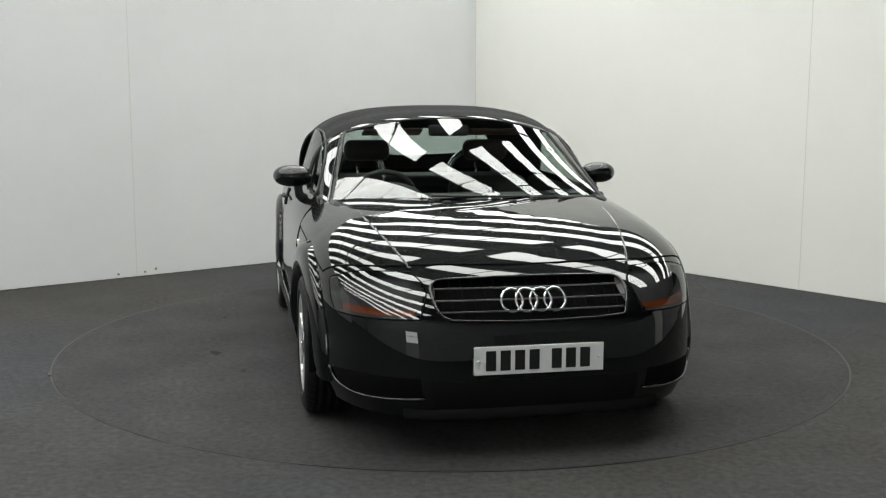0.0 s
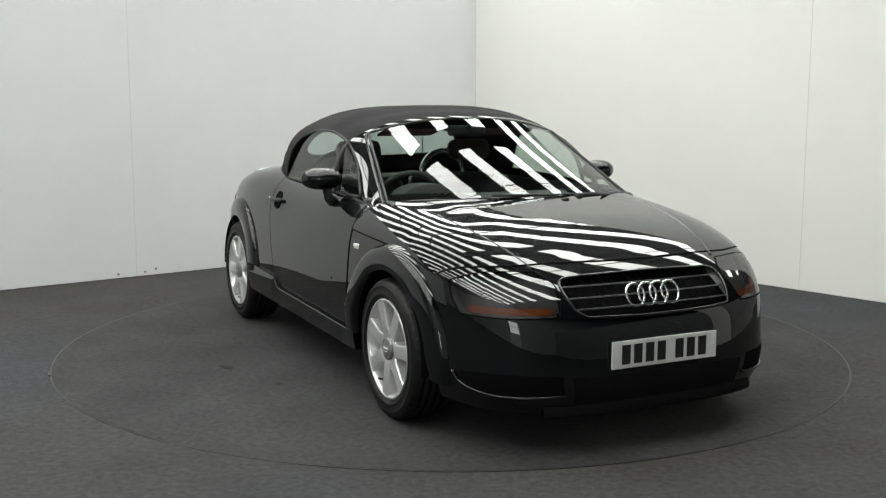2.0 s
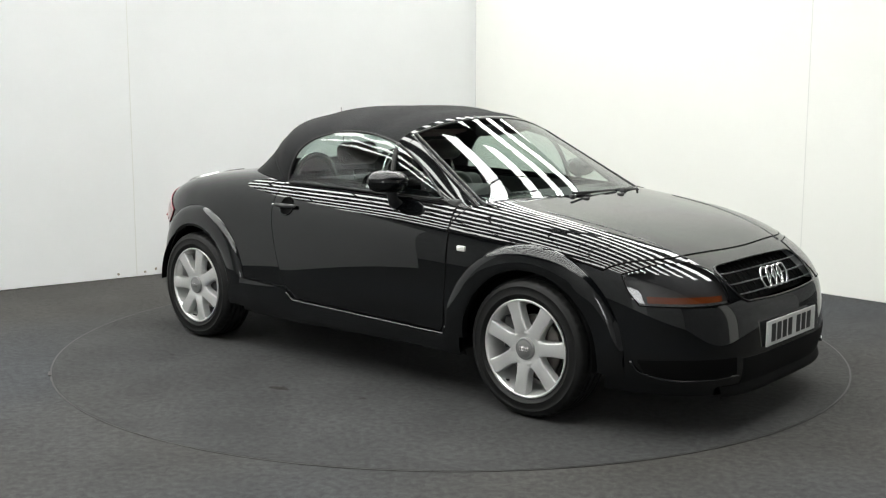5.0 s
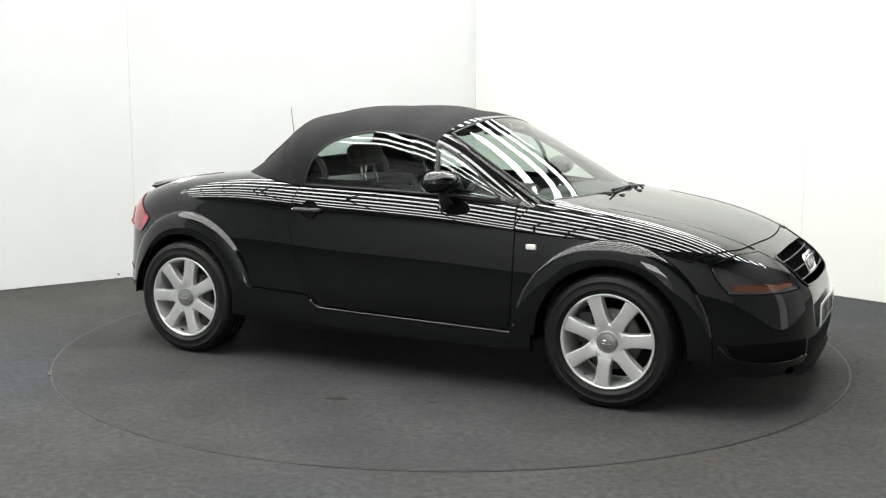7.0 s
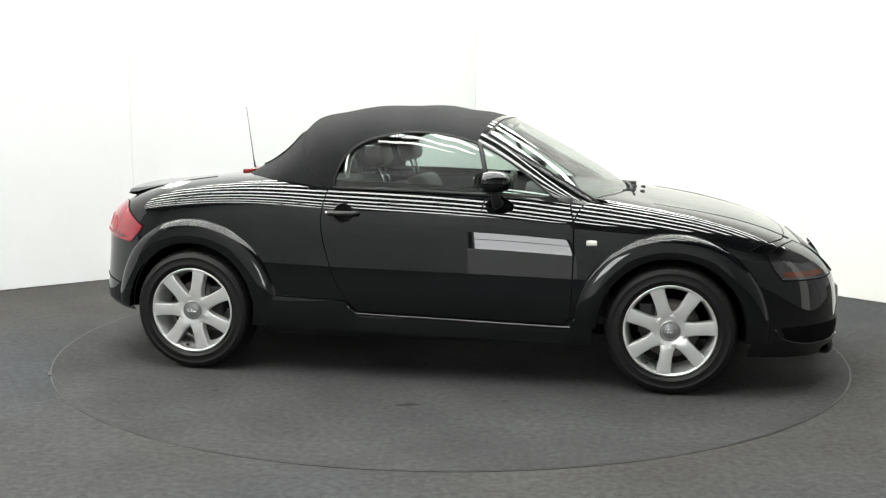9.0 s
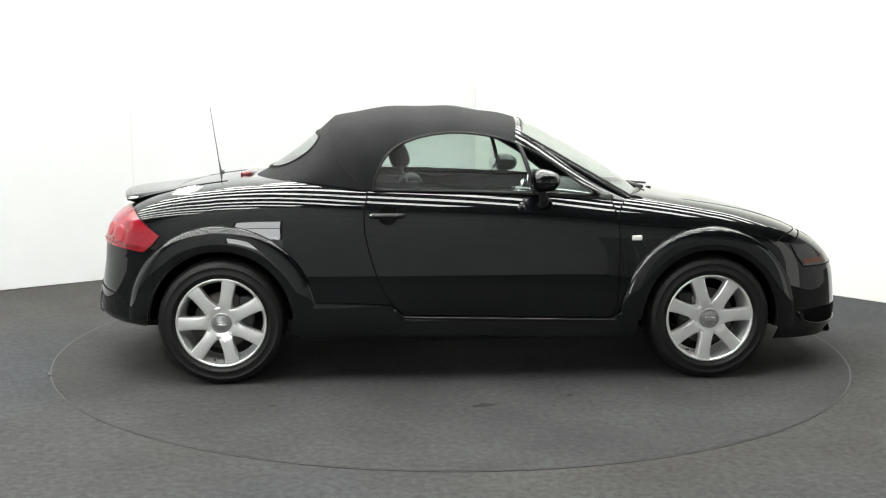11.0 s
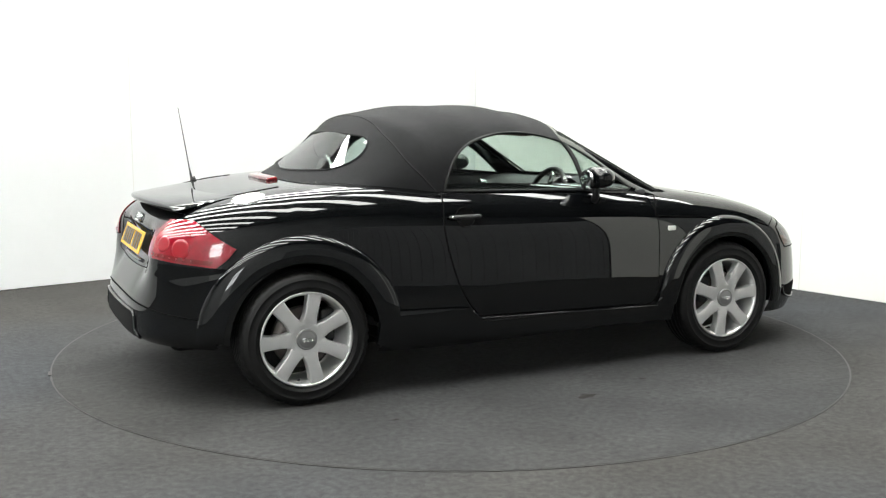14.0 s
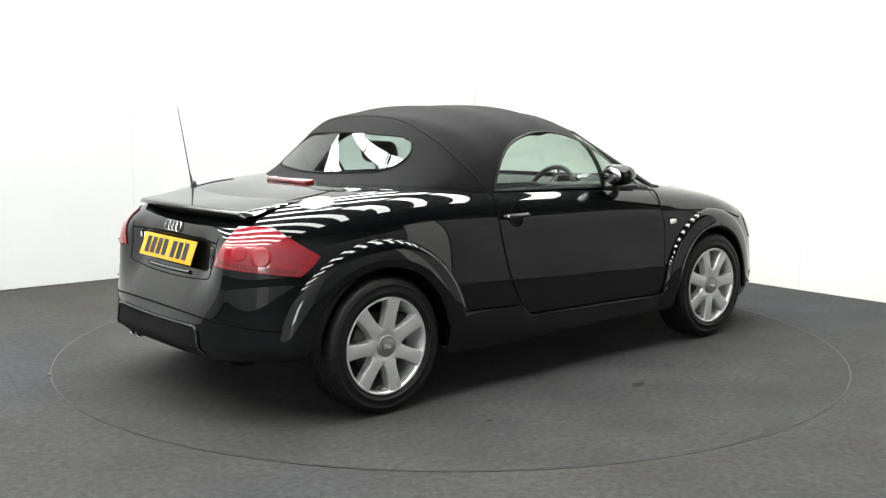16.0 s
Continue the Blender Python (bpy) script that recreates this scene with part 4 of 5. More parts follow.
def sills(car):
    top = [(-0.855, 0.412), (-0.385, 0.392), (-0.335, 0.336), (-0.30, 0.330), (0.705, 0.308), (0.742, 0.318), (0.775, 0.362), (0.852, 0.360)]
    g = coons([(-0.875, 0.255), (0.842, 0.225)], top, [(-0.875, 0.255), (-0.855, 0.412)], [(0.842, 0.225), (0.852, 0.360)], 90, 10)
    p = project(g, BODY_TREE, "y-")
    p[..., 1] -= np.linspace(0.037, 0.007, 10)[:, None]
    panel("side_sill", p, PAINT, car, 0.010, 0.03, (0, -1, 0), "gloss black side sill", 2)
    ledge = spline([(-0.37, 0.372), (-0.335, 0.338), (-0.28, 0.331), (0.2, 0.320), (0.705, 0.309), (0.742, 0.320), (0.765, 0.352)], 70)
    q = project(ledge[None], BODY_TREE, "y-")[0]
    tube("sill_edge", [v + np.array([0, -0.016, 0]) for v in q], 0.007, PAINT, car, seg=10, both=True)


def repeater(car):
    def one(flip):
        hit = Vector(project(np.array([[[0.837, 0.720]]]), BODY_TREE, "y-")[0, 0])
        bm = box_bm((0, 0, 0), (0.052, 0.016, 0.026), 0.006)
        bm.verts.ensure_lookup_table()
        bm.verts.index_update()
        vs = [v.co + hit for v in bm.verts]
        fs = [tuple(v.index for v in fc.verts) for fc in bm.faces]
        bm.free()
        put("side_indicator", vs, fs, REPEATER, car, flip, "small clear side indicator")
    both_sides(one)


def nose(car):
    loop = project(spline(GRILLE + GRILLE[:1], 120)[:-1][None], BODY_TREE, "x+")[0]
    grille = new("grille", None)
    grille.parent = car
    grille["label"] = "black radiator grille with four grey bars"
    tube("frame", [v + np.array([0.002, 0, 0]) for v in loop], 0.006, PAINT, grille, seg=8, closed=True)
    g = coons([(-0.40, 0.535), (0.40, 0.535)], [(-0.41, 0.70), (0.41, 0.70)], [(-0.40, 0.535), (-0.41, 0.70)], [(0.40, 0.535), (0.41, 0.70)], 30, 10)
    p = project(g, BODY_TREE, "x+") - np.array([0.06, 0, 0])
    panel("backing", p, GAP, grille, 0, 0.01, (1, 0, 0))
    for z, w in ((0.658, 0.385), (0.619, 0.388), (0.580, 0.372)):
        q = project(np.stack([np.linspace(-w, w, 40), np.full(40, z)], 1)[None], BODY_TREE, "x+")[0]
        tube("bar", q - np.array([0.006, 0, 0]), 0.0042, BAR_GREY, grille, seg=8, flat=0.6)
    for y in np.linspace(-0.36, 0.36, 17):
        q = project(np.stack([np.full(10, y), np.linspace(0.555, 0.682, 10)], 1)[None], BODY_TREE, "x+")[0]
        tube("upright", q - np.array([0.036, 0, 0]), 0.004, GAP, grille, seg=6)
    # four plain bright rings
    badge = new("badge", None)
    badge.parent = car
    badge["label"] = "four interlaced chrome rings"
    base = Vector(project(np.array([[[0.0, 0.622]]]), BODY_TREE, "x+")[0, 0])
    for k in range(4):
        y = -0.087 + 0.058 * k
        ring = [(base.x + 0.012 - 0.42 * 0.043 * math.sin(t) - 0.25 * y * y, y + 0.043 * math.cos(t), 0.617 + 0.043 * math.sin(t)) for t in np.linspace(0, 2 * math.pi, 40, endpoint=False)]
        tube("ring", ring, 0.0058, CHROME, badge, seg=8, closed=True)
    # lower intakes in the bumper, with bright lips
    def vent(flip):
        g = coons(("s", [(0.86, 0.275), (0.97, 0.252), (1.255, 0.256)]), ("s", [(0.83, 0.33), (1.0, 0.338), (1.25, 0.335)]),
                  [(0.86, 0.275), (0.83, 0.33)], [(1.255, 0.256), (1.25, 0.335)], 26, 6)
        p = project(g, BODY_TREE, HEAD_AZ)
        v, f = skin_arrays(p, 0.002, 0.006, (0.64, -0.77, 0))
        put("bumper_vent", v, f, GAP, car, flip, "black bumper intake")
        lip = project(spline([(0.80, 0.325), (0.84, 0.278), (0.96, 0.248), (1.12, 0.246), (1.262, 0.254)], 30)[None], BODY_TREE, HEAD_AZ)[0]
        v, f = tube_arrays([q + np.array([0.004, -0.004, 0]) for q in lip], 0.007, 8)
        put("bumper_lip", v, f, PAINT, car, flip)
    both_sides(vent)
    g = coons([(-0.40, 0.20), (0.40, 0.20)], [(-0.42, 0.325), (0.42, 0.325)], [(-0.40, 0.20), (-0.42, 0.325)], [(0.40, 0.20), (0.42, 0.325)], 26, 6)
    panel("centre_intake", project(g, BODY_TREE, "x+"), DARK, car, 0.002, 0.006, (1, 0, 0), "matt black lower intake")
    # chin spoiler along the foot of the bumper
    rows = []
    ys = np.linspace(-0.52, 0.52, 50)
    for dz, dx in ((0.045, 0.0), (0.035, 0.005), (0.012, 0.010), (0.0, 0.006), (-0.004, -0.04)):
        q = project(np.stack([ys, np.full(50, 0.215)], 1)[None], BODY_TREE, "x+")[0]
        rows.append(np.stack([q[:, 0] + dx, ys, np.full(50, 0.165) + dz], 1))
    mesh_ob("chin_spoiler", np.array(rows).reshape(-1, 3), [f[::-1] for f in grid_faces(5, 50)], DARK, car, "black chin spoiler")


BAR_GREY = mat("grille_bar_grey", (0.16, 0.16, 0.165), rough=0.3, metal=0.7)


def number_plate(car, material, centre, lean, face, label):
    """A plate with seven plain bars where the characters stand."""
    root = new("number_plate", None)
    root.parent = car
    root["label"] = label
    root.matrix_basis = Matrix.Translation(centre) @ Matrix.Rotation(radians(0 if face > 0 else 180), 4, "Z") @ Matrix.Rotation(radians(-lean), 4, "Y")
    part("plate", box_bm((0, 0, 0), (0.006, 0.52, 0.111), 0.0025), material, root)
    y = -0.215
    for k in range(7):
        part("character_bar", box_bm((0.0036, y + 0.022, 0.0), (0.002, 0.040, 0.078)), PLATE_INK, root)
        y += 0.0575 + (0.032 if k == 3 else 0)
    for yy in (-0.242, 0.242):
        v, f = lathe([(0.0005, 0.0055), (0.005, 0.005), (0.006, 0.0)], 12, "x")
        mesh_ob("screw_cap", [(q[0], q[1] + yy, q[2]) for q in v], f, material, root)


def mirror(car):
    def one(flip):
        root = new("door_mirror", None)
        root.parent = car
        root["label"] = "rounded gloss black door mirror on a short stalk"
        bm = bmesh.new()
        bmesh.ops.create_uvsphere(bm, u_segments=36, v_segments=24, radius=1.0)
        for v in bm.verts:
            x, y, z = v.co
            k = lambda q, e: math.copysign(abs(q) ** e, q)
            fx = k(x, 0.85) * (0.100 if x > 0 else 0.045)
            v.co = Vector((fx + 0.348, k(y, 0.8) * 0.096 - 0.838 + 0.02 * x, k(z, 0.9) * 0.056 + 1.003))
        bm.verts.index_update()
        vs, fs = [v.co.copy() for v in bm.verts], [tuple(v.index for v in f.verts) for f in bm.faces]
        bm.free()
        put("housing", vs, fs, PAINT, root, flip)
        v, f = lathe([(0.044, 0.0), (0.043, -0.003), (0.0005, -0.004)], 32, "x")
        put("mirror_glass", [(0.290 + q[0] + q[1] * 0.31, q[1] * 1.75 - 0.840, q[2] * 0.95 + 1.003) for q in v], f, CHROME, root, flip, "mirror glass")
        v, f = tube_arrays([(0.36, -0.80, 0.985), (0.365, -0.81, 0.94), (0.372, -0.805, 0.905), (0.378, -0.775, 0.880)], [0.028, 0.025, 0.027, 0.034], 12, False, 0.7)
        put("stalk", v, f, PLASTIC, root, flip, "black mirror stalk")
        gapv, gapf = tube_arrays([(0.348 + 0.0, -0.838 + 0.0955 * math.cos(t), 1.003 + 0.0535 * math.sin(t)) for t in np.linspace(0, 2 * math.pi, 36, endpoint=False)], 0.0016, 5, True)
        put("housing_joint", gapv, gapf, GAP, root, flip)
    both_sides(one)


def wipers(car):
    for (pv, mid, tip) in (((1.005, -0.20, 0.924), (0.99, 0.05, 0.940), (0.955, 0.42, 0.930)), ((1.0, 0.28, 0.926), (0.95, 0.50, 0.924), (0.875, 0.63, 0.921)),):
        root = new("wiper", None)
        root.parent = car
        root["label"] = "black windscreen wiper at rest"
        tube("arm", [pv, [(a + b) / 2 for a, b in zip(pv, mid)], mid], [0.011, 0.008, 0.006], PLASTIC, root, seg=8, flat=0.6)
        e = np.array(tip) - np.array(mid)
        tube("blade", [np.array(mid) - e * 0.75 + np.array([0.01, 0, 0.0]), np.array(mid) + np.array([0, 0, -0.004]), np.array(tip)], 0.006, PLASTIC, root, seg=6)
        v, f = lathe([(0.018, -0.01), (0.018, 0.006), (0.012, 0.012), (0.0005, 0.013)], 18, "z")
        mesh_ob("pivot_cap", [(q[0] + pv[0], q[1] + pv[1], q[2] + pv[2]) for q in v], f, PLASTIC, root)
    # wiper and cowl panel below the glass
    g = coons(("s", [(0.84, 0.66), (0.96, 0.3), (0.985, 0.0), (0.96, -0.3), (0.84, -0.66)]), ("s", [(0.90, 0.66), (1.0, 0.32), (1.02, 0.0), (1.0, -0.32), (0.90, -0.66)]),
              [(0.84, 0.66), (0.90, 0.66)], [(0.84, -0.66), (0.90, -0.66)], 40, 5)
    q = np.zeros(g.shape[:2] + (3,))
    for i in range(g.shape[0]):
        for j in range(g.shape[1]):
            h = BODY_TREE.ray_cast(Vector((g[i, j, 0], g[i, j, 1], 3)), Vector((0, 0, -1)))[0]
            q[i, j] = h
    panel("cowl", q, PLASTIC, car, 0.001, 0.01, (0, 0, 1), "matt black cowl below the windscreen")
    # washer jets
    for y in (-0.16, 0.16):
        h = BODY_TREE.ray_cast(Vector((1.06, y, 3)), Vector((0, 0, -1)))[0]
        part("washer_jet", box_bm(h + Vector((0, 0, 0.004)), (0.025, 0.035, 0.012), 0.004), PLASTIC, car)


def spoiler(car):
    """A blade along the boot's edge, standing on a plinth."""
    ys = np.linspace(-0.52, 0.52, 61)
    fade = np.clip((0.52 - np.abs(ys)) / 0.035, 0.25, 1) ** 0.5
    edge = -1.815 + 0.34 * ys ** 2
    tip = 0.920 - 0.06 * ys ** 2

    def deck(x, y):
        h = BODY_TREE.ray_cast(Vector((x, y, 3)), Vector((0, 0, -1)))[0]
        return h.z if h is not None else 0.8
    rows = []
    for d, drop in ((0.30, None), (0.22, 0), (0.12, 0), (0.05, 0), (0.010, 0.0), (0.002, 0.003), (0.0, 0.009), (0.006, 0.018), (0.04, 0.036), (0.09, 0.060), (0.115, 0.080), (0.125, "deck"), (0.14, "deck")):
        row = []
        for y, e, z1, k in zip(ys, edge, tip, fade):
            z0 = deck(e + 0.30, y) + 0.001
            line = z0 + (z1 - z0) * (1 - d / 0.30)
            line = line * k + (deck(e + max(d, 0.05), y) + 0.002) * (1 - k)
            if drop is None:
                z = z0
            elif drop == "deck":
                z = deck(e + d, y) - 0.02
            else:
                z = line - drop * k
            row.append((e + d, y, z))
        rows.append(row)
    v = np.array(rows)
    blade, plinth = v[:8], v[7:]
    mesh_ob("spoiler", blade.reshape(-1, 3), grid_faces(*blade.shape[:2]), PAINT, car, "gloss black boot lip spoiler")
    mesh_ob("spoiler_plinth", plinth.reshape(-1, 3), grid_faces(*plinth.shape[:2]), DARK, car, "matt black plinth under the spoiler")


def tail_fittings(car):
    # filler cap
    hit = BODY_TREE.ray_cast(Vector((-1.405, -0.60, 3)), Vector((0, 0, -1)))
    q = hit[1].to_track_quat("Z", "Y").to_matrix()
    cap = new("filler_cap", None)
    cap.parent = car
    cap["label"] = "round brushed aluminium fuel filler cap"
    v, f = lathe([(0.078, -0.012), (0.078, 0.000), (0.075, 0.003), (0.064, 0.004), (0.062, 0.002), (0.058, 0.003), (0.0005, 0.005)], 48, "z")
    mesh_ob("cap", [q @ Vector(x) + hit[0] for x in v], f, BRUSHED, cap)
    for k in range(10):
        a = 2 * math.pi * k / 10
        v, f = lathe([(0.0045, 0.002), (0.0045, 0.0055), (0.0005, 0.006)], 8, "z")
        mesh_ob("bolt", [q @ (Vector(x) + Vector((0.069 * math.cos(a), 0.069 * math.sin(a), 0))) + hit[0] for x in v], f, BRAKE, cap)
    # high brake lamp behind the roof
    b = box_bm((-1.165, 0.0, 0.997), (0.06, 0.36, 0.022), 0.009, Matrix.Rotation(radians(-6), 4, "Y"))
    part("brake_lamp", b, LAMP_RED_DEEP, car, "long red high-level brake lamp", True)
    # aerial
    root = new("aerial", None)
    root.parent = car
    root["label"] = "thin black whip aerial on the boot"
    tube("whip", [(-1.416, 0.563, 0.97), (-1.472, 0.58, 1.355)], [0.0035, 0.0016], PLASTIC, root, seg=6)
    h = BODY_TREE.ray_cast(Vector((-1.405, 0.56, 3)), Vector((0, 0, -1)))[0]
    tube("foot", [(h.x, h.y, h.z - 0.005), (h.x - 0.002, h.y, h.z + 0.018), (-1.412, 0.562, 0.955), (-1.425, 0.566, 1.03)], [0.020, 0.013, 0.008, 0.003], PLASTIC, root, seg=12)
    # boot lid edges
    side = project(np.array([(-1.22, -0.47), (-1.35, -0.49), (-1.5, -0.46), (-1.62, -0.43)])[None], BODY_TREE, "z")[0]
    gap_line(car, spline(side, 40), 0.0035)
    rearline = project(spline([(-0.43, 0.80), (-0.41, 0.70), (-0.405, 0.665), (-0.36, 0.615), (0.0, 0.600), (0.36, 0.615), (0.405, 0.665), (0.41, 0.70), (0.43, 0.80)], 80)[None], BODY_TREE, "x-")[0]
    gap_line(car, rearline, 0.0025, False)
    # line across the lid above the plate
    top = project(spline([(-0.42, 0.775), (0.0, 0.785), (0.42, 0.775)], 50)[None], BODY_TREE, "x-")[0]
    gap_line(car, top, 0.004, False)
    badge = new("badge", None)
    badge.parent = car
    badge["label"] = "four interlaced chrome rings"
    base = project(np.array([[[0.0, 0.815]]]), BODY_TREE, "x-")[0, 0]
    for k in range(4):
        y = -0.054 + 0.036 * k
        ring = []
        for t in np.linspace(0, 2 * math.pi, 32, endpoint=False):
            p = project(np.array([[[y + 0.025 * math.cos(t), 0.815 + 0.023 * math.sin(t)]]]), BODY_TREE, "x-")[0, 0]
            ring.append(p + np.array([-0.006, 0, 0.002]))
        tube("ring", ring, 0.0029, CHROME, badge, seg=6, closed=True)
    # small model badge, plain bars
    for y in (0.345, 0.315):
        p = project(np.array([[[y, 0.745]]]), BODY_TREE, "x-")[0, 0]
        part("badge_bar", box_bm(Vector(p) + Vector((-0.004, 0, 0)), (0.006, 0.02, 0.028), 0.002), CHROME, car)
    # grip strip below the plate
    g = project(spline([(-0.20, 0.628), (0.0, 0.626), (0.20, 0.628)], 24)[None], BODY_TREE, "x-")[0]
    tube("boot_grip", g - np.array([0.006, 0, 0]), 0.009, CHROME_DARK, car, "dark chrome grip strip", seg=8)
    # bumper joint and lower valance
    line = project(spline([(-0.62, 0.40), (-0.766, 0.413), (-0.943, 0.434), (-1.25, 0.467), (-1.5, 0.472)], 50)[None], BODY_TREE, TAIL_AZ)[0]
    gap_line(car, line, 0.004)
    g = coons(("s", [(-0.42, 0.292), (0.0, 0.29), (0.42, 0.292)]), ("s", [(-0.385, 0.405), (0.0, 0.40), (0.385, 0.405)]), [(-0.42, 0.292), (-0.385, 0.405)], [(0.42, 0.292), (0.385, 0.405)], 40, 8)
    p = project(g, BODY_TREE, "x-")
    panel("valance", p, DARK, car, 0.004, 0.012, (-1, 0, 0), "matt black rear valance")
    lip = project(spline([(-0.44, 0.30), (-0.405, 0.345), (-0.39, 0.40), (-0.33, 0.418), (0.0, 0.415), (0.33, 0.418), (0.39, 0.40), (0.405, 0.345), (0.44, 0.30)], 80)[None], BODY_TREE, "x-")[0]
    tube("valance_lip", lip - np.array([0.004, 0, 0]), 0.008, PAINT, car, seg=8)
    # twin tail pipes on the car's left
    for y in (0.265, 0.345):
        v, f = lathe([(0.030, 0.02), (0.036, -0.10), (0.037, -0.112), (0.034, -0.113), (0.030, -0.10), (0.028, 0.02)], 28, "x")
        mesh_ob("tail_pipe", [(q[0] - 1.76, q[1] + y, q[2] + 0.292) for q in v], f, CHROME_DARK, car, "dull metal exhaust tail pipe")
    part("silencer", box_bm((-1.62, 0.0, 0.27), (0.26, 0.9, 0.12), 0.05), DARK, car)


CHROME_DARK = mat("dark_chrome", (0.25, 0.25, 0.25), rough=0.15, metal=1.0)


def cabin(car):
    # tub
    bm = bmesh.new()
    add_box(bm, (0.05, 0, 0.32), (1.7, 1.4, 0.04))
    add_box(bm, (-0.80, 0, 0.62), (0.06, 1.36, 0.62))
    add_box(bm, (0.88, 0, 0.60), (0.06, 1.36, 0.56))
    part("cabin_floor", bm, TRIM, car, "dark carpeted cabin tub")
    for s in (-1, 1):
        part("door_trim", box_bm((0.10, s * 0.715, 0.64), (1.28, 0.05, 0.58), 0.02), TRIM, car, "dark inner door trim")
    part("parcel_shelf", box_bm((-0.72, 0, 0.90), (0.34, 1.30, 0.07), 0.03), TRIM, car, "dark shelf behind the seats")
    # dashboard: a rounded profile across the car
    prof = [(0.86, 0.60), (0.50, 0.60), (0.46, 0.66), (0.44, 0.78), (0.46, 0.86), (0.52, 0.905), (0.62, 0.925), (0.75, 0.922), (0.90, 0.905), (0.93, 0.80)]
    prof = spline(prof, 40)
    rows = [[(x, y, z) for x, z in prof] for y in np.linspace(-0.69, 0.69, 9)]
    v = np.array(rows)
    mesh_ob("dashboard", v.reshape(-1, 3), [f[::-1] for f in grid_faces(9, 40)], TRIM, car, "dark soft dashboard")
    v, f = lathe([(0.0005, 0.14), (0.16, 0.14), (0.17, 0.10), (0.16, -0.02), (0.155, -0.03)], 32, "x")
    mesh_ob("instrument_hood", [(q[0] + 0.50, q[1] - 0.36, max(q[2] * 0.5 + 0.895, 0.86)) for q in v], f, TRIM, car, "rounded instrument hood")
    for y in (-0.62, -0.09, 0.09, 0.62):
        v, f = lathe([(0.036, 0.02), (0.040, -0.008), (0.036, -0.014), (0.031, -0.008), (0.031, 0.01), (0.0005, 0.008)], 24, "x")
        mesh_ob("air_vent", [(q[0] + 0.452, q[1] + y, q[2] + 0.865) for q in v], f, BRUSHED, car, "round aluminium air vent")
    # steering wheel
    wheel_root = new("steering_wheel", None)
    wheel_root.parent = car
    wheel_root["label"] = "three-spoke black leather steering wheel"
    wheel_root.matrix_basis = Matrix.Translation((0.33, -0.36, 0.855)) @ Matrix.Rotation(radians(-68), 4, "Y")
    tube("grip", [(0.178 * math.cos(t), 0.178 * math.sin(t), 0) for t in np.linspace(0, 2 * math.pi, 48, endpoint=False)], 0.0145, LEATHER, wheel_root, seg=10, closed=True)
    v, f = lathe([(0.075, -0.02), (0.07, 0.012), (0.045, 0.03), (0.0005, 0.034)], 24, "z")
    mesh_ob("airbag_boss", v, f, TRIM, wheel_root)
    for a in (0, 120, 240):
        d = Vector((math.cos(radians(a)), math.sin(radians(a)), 0))
        tube("spoke", [d * 0.06, d * 0.12, d * 0.172], 0.014, BRUSHED, wheel_root, seg=8, flat=0.45)
    # seats
    for s in (-1, 1):
        seat = new("seat", None)
        seat.parent = car
        seat["label"] = "black leather bucket seat with fixed headrest"
        seat.matrix_basis = Matrix.Translation((0.065, s * 0.36, 0.33))
        part("cushion", box_bm((0.02, 0, 0.12), (0.50, 0.46, 0.18), 0.06), LEATHER, seat, "", True)
        lean = Matrix.Rotation(radians(-18), 4, "Y")
        part("backrest", box_bm((-0.265, 0, 0.385), (0.16, 0.48, 0.50), 0.07, lean), LEATHER, seat, "", True)
        part("headrest", box_bm((-0.40, 0, 0.772), (0.105, 0.27, 0.125), 0.045, lean), HEADREST, seat, "dark brown leather headrest", True)
        for y in (-0.06, 0.06):
            tube("headrest_post", [(-0.345, y, 0.59), (-0.39, y, 0.73)], 0.007, CHROME, seat, seg=8)
        # roll hoop behind it
        hoop = [(-0.69, s * 0.36 + 0.15 * math.cos(t), 0.93 + 0.15 * math.sin(t)) for t in np.linspace(0, math.pi, 30)]
        tube("roll_hoop", [(-0.69, hoop[0][1], 0.80)] + hoop + [(-0.69, hoop[-1][1], 0.80)], 0.019, BRUSHED, car, "polished tubular roll hoop", seg=12)
    # rear-view mirror and sun visors
    v = box_bm((0.325, 0, 1.235), (0.035, 0.22, 0.06), 0.016)
    part("rear_view_mirror", v, PLASTIC, car, "black interior mirror", True)
    tube("mirror_arm", [(0.34, 0, 1.245), (0.375, 0, 1.268)], 0.01, PLASTIC, car, seg=8)
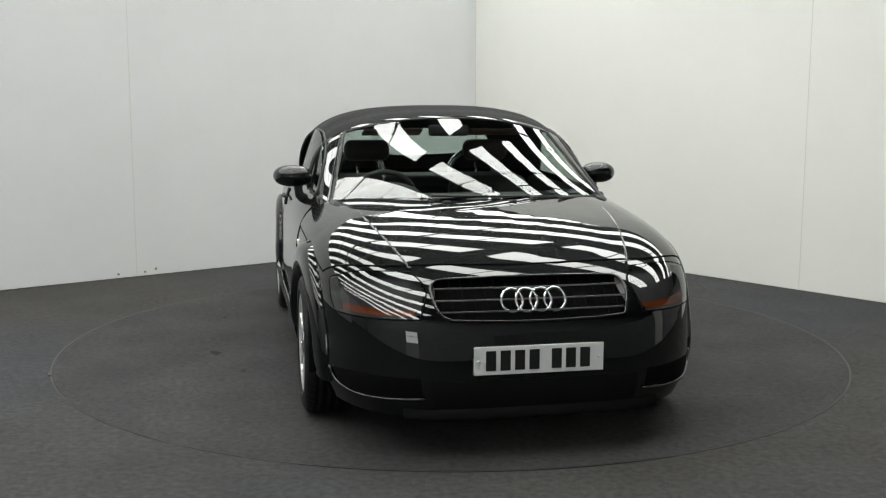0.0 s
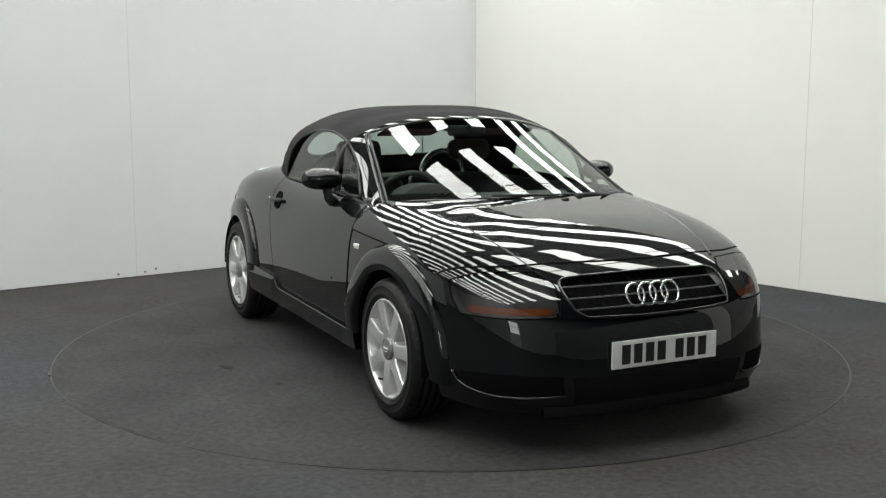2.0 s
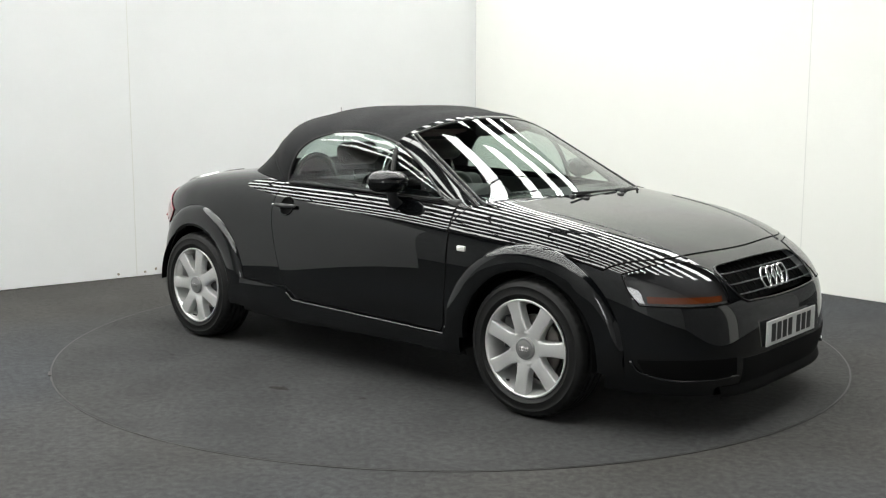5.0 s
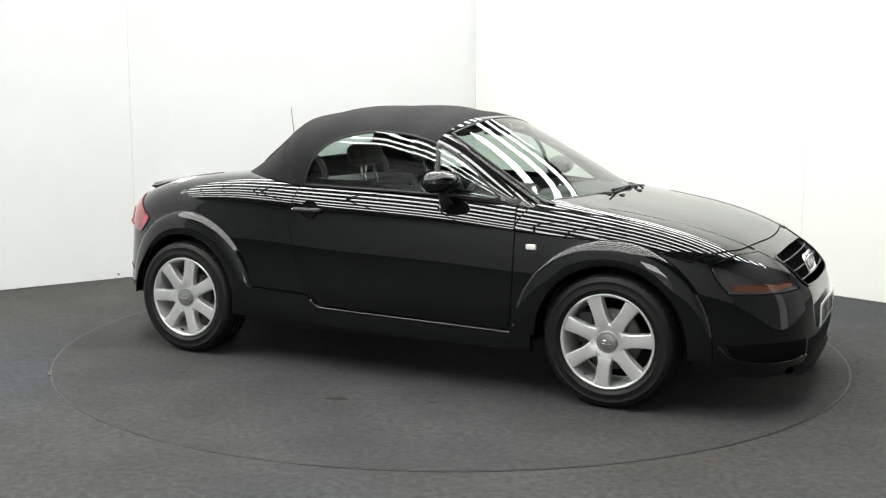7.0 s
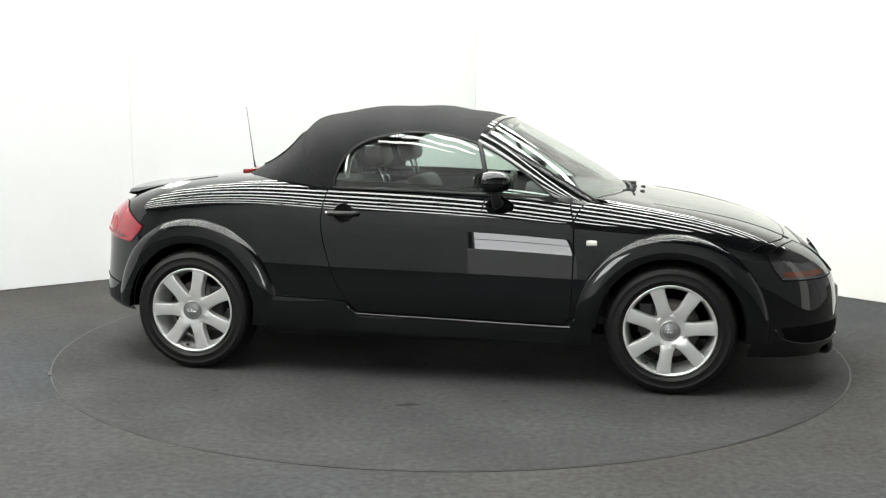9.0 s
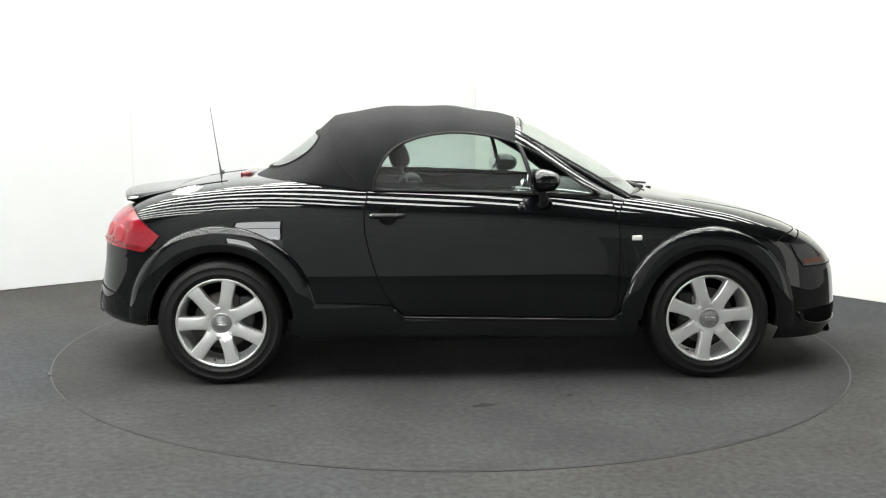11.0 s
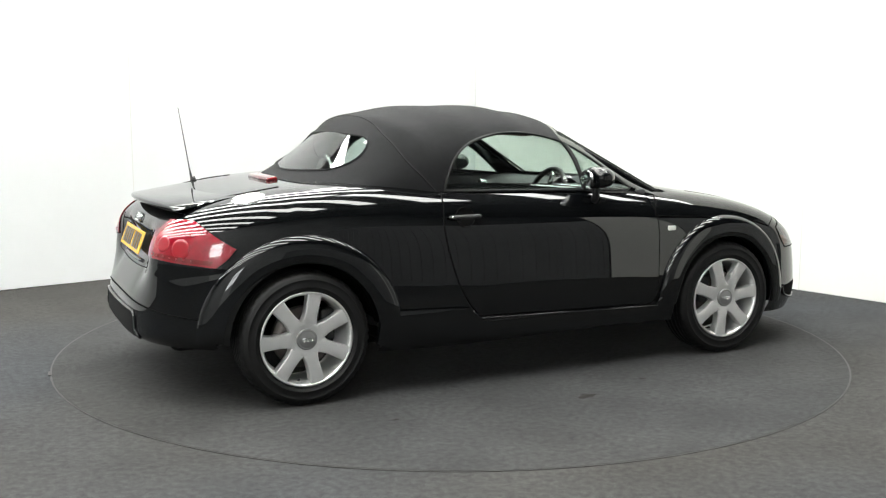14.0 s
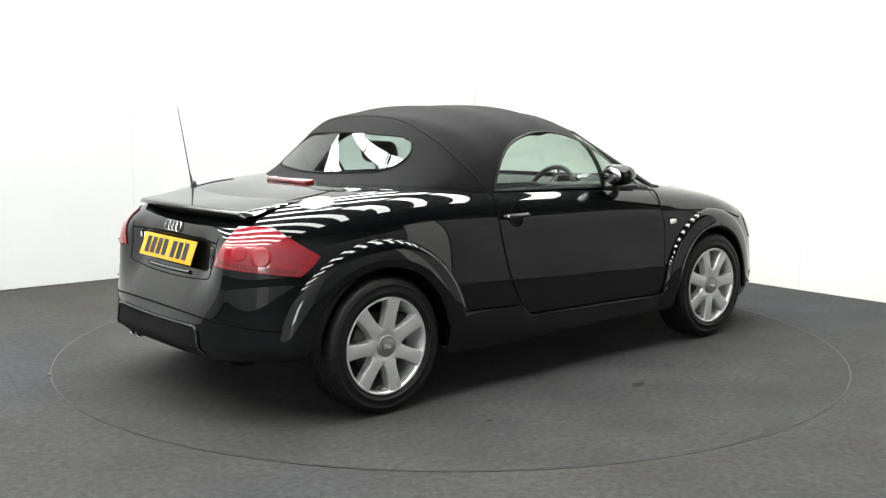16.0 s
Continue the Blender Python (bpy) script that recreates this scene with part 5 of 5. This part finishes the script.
    for s in (-1, 1):
        part("sun_visor", box_bm((0.215, s * 0.29, 1.225), (0.12, 0.32, 0.016), 0.007, Matrix.Rotation(radians(-14), 4, "Y")), VISOR, car, "folded brown-grey sun visor")


HEADREST = mat("brown_leather", (0.035, 0.024, 0.021), rough=0.5, vary=0.2, scale=14, bump=0.2, bump_scale=250)
VISOR = mat("sun_visor_cloth", (0.09, 0.055, 0.045), rough=0.8, vary=0.2, scale=20)


def car_details(car):
    part("underbody", box_bm((0, 0, 0.255), (1.55, 1.62, 0.09), 0.03), DARK, car)
    part("front_undertray", box_bm((1.30, 0, 0.25), (1.0, 1.12, 0.08), 0.03), DARK, car)
    part("rear_undertray", box_bm((-1.27, 0, 0.30), (0.95, 1.12, 0.08), 0.03), DARK, car)
    part("fuel_tank", box_bm((-0.65, 0.0, 0.2), (0.5, 0.9, 0.08), 0.03), DARK, car)
    bonnet(car)
    door(car)
    sills(car)
    headlight(car)
    taillight(car)
    nose(car)
    number_plate(car, PLATE_W, (2.054, 0, 0.402), 0, 1, "white front number plate with dark character bars")
    number_plate(car, PLATE_Y, (-1.832, 0, 0.716), 21, -1, "yellow rear number plate with dark character bars")
    repeater(car)
    mirror(car)
    wipers(car)
    spoiler(car)
    tail_fittings(car)
    cabin(car)


# ---------------------------------------------------------------- build
room()
DISC = turntable()
roof()
hall()
CAR = new("car", None)
CAR.empty_display_size = 0.3
tagged(CAR, "black two-seat convertible with closed cloth roof on the turntable", "car")
car_body(CAR)
canopy(CAR)
for wx in (AXLE, -AXLE):
    for wy in (-1, 1):
        wheel(CAR, wx, wy)
wheel_arches(CAR)
car_details(CAR)


def motions():
    """The turntable turns evenly and carries the car."""
    start, rate, off = -78.145, 7.4432, Vector((0.0335, -0.0844, 0))
    times = [i * 0.5 for i in range(33)]
    walk(DISC, [(t, pose(0, 0, 0, 0, 0, start + rate * t)) for t in times])
    walk(CAR, [(t, pose(0, 0, 0, 0, 0, start + rate * t) @ Matrix.Translation(off)) for t in times])


motions()
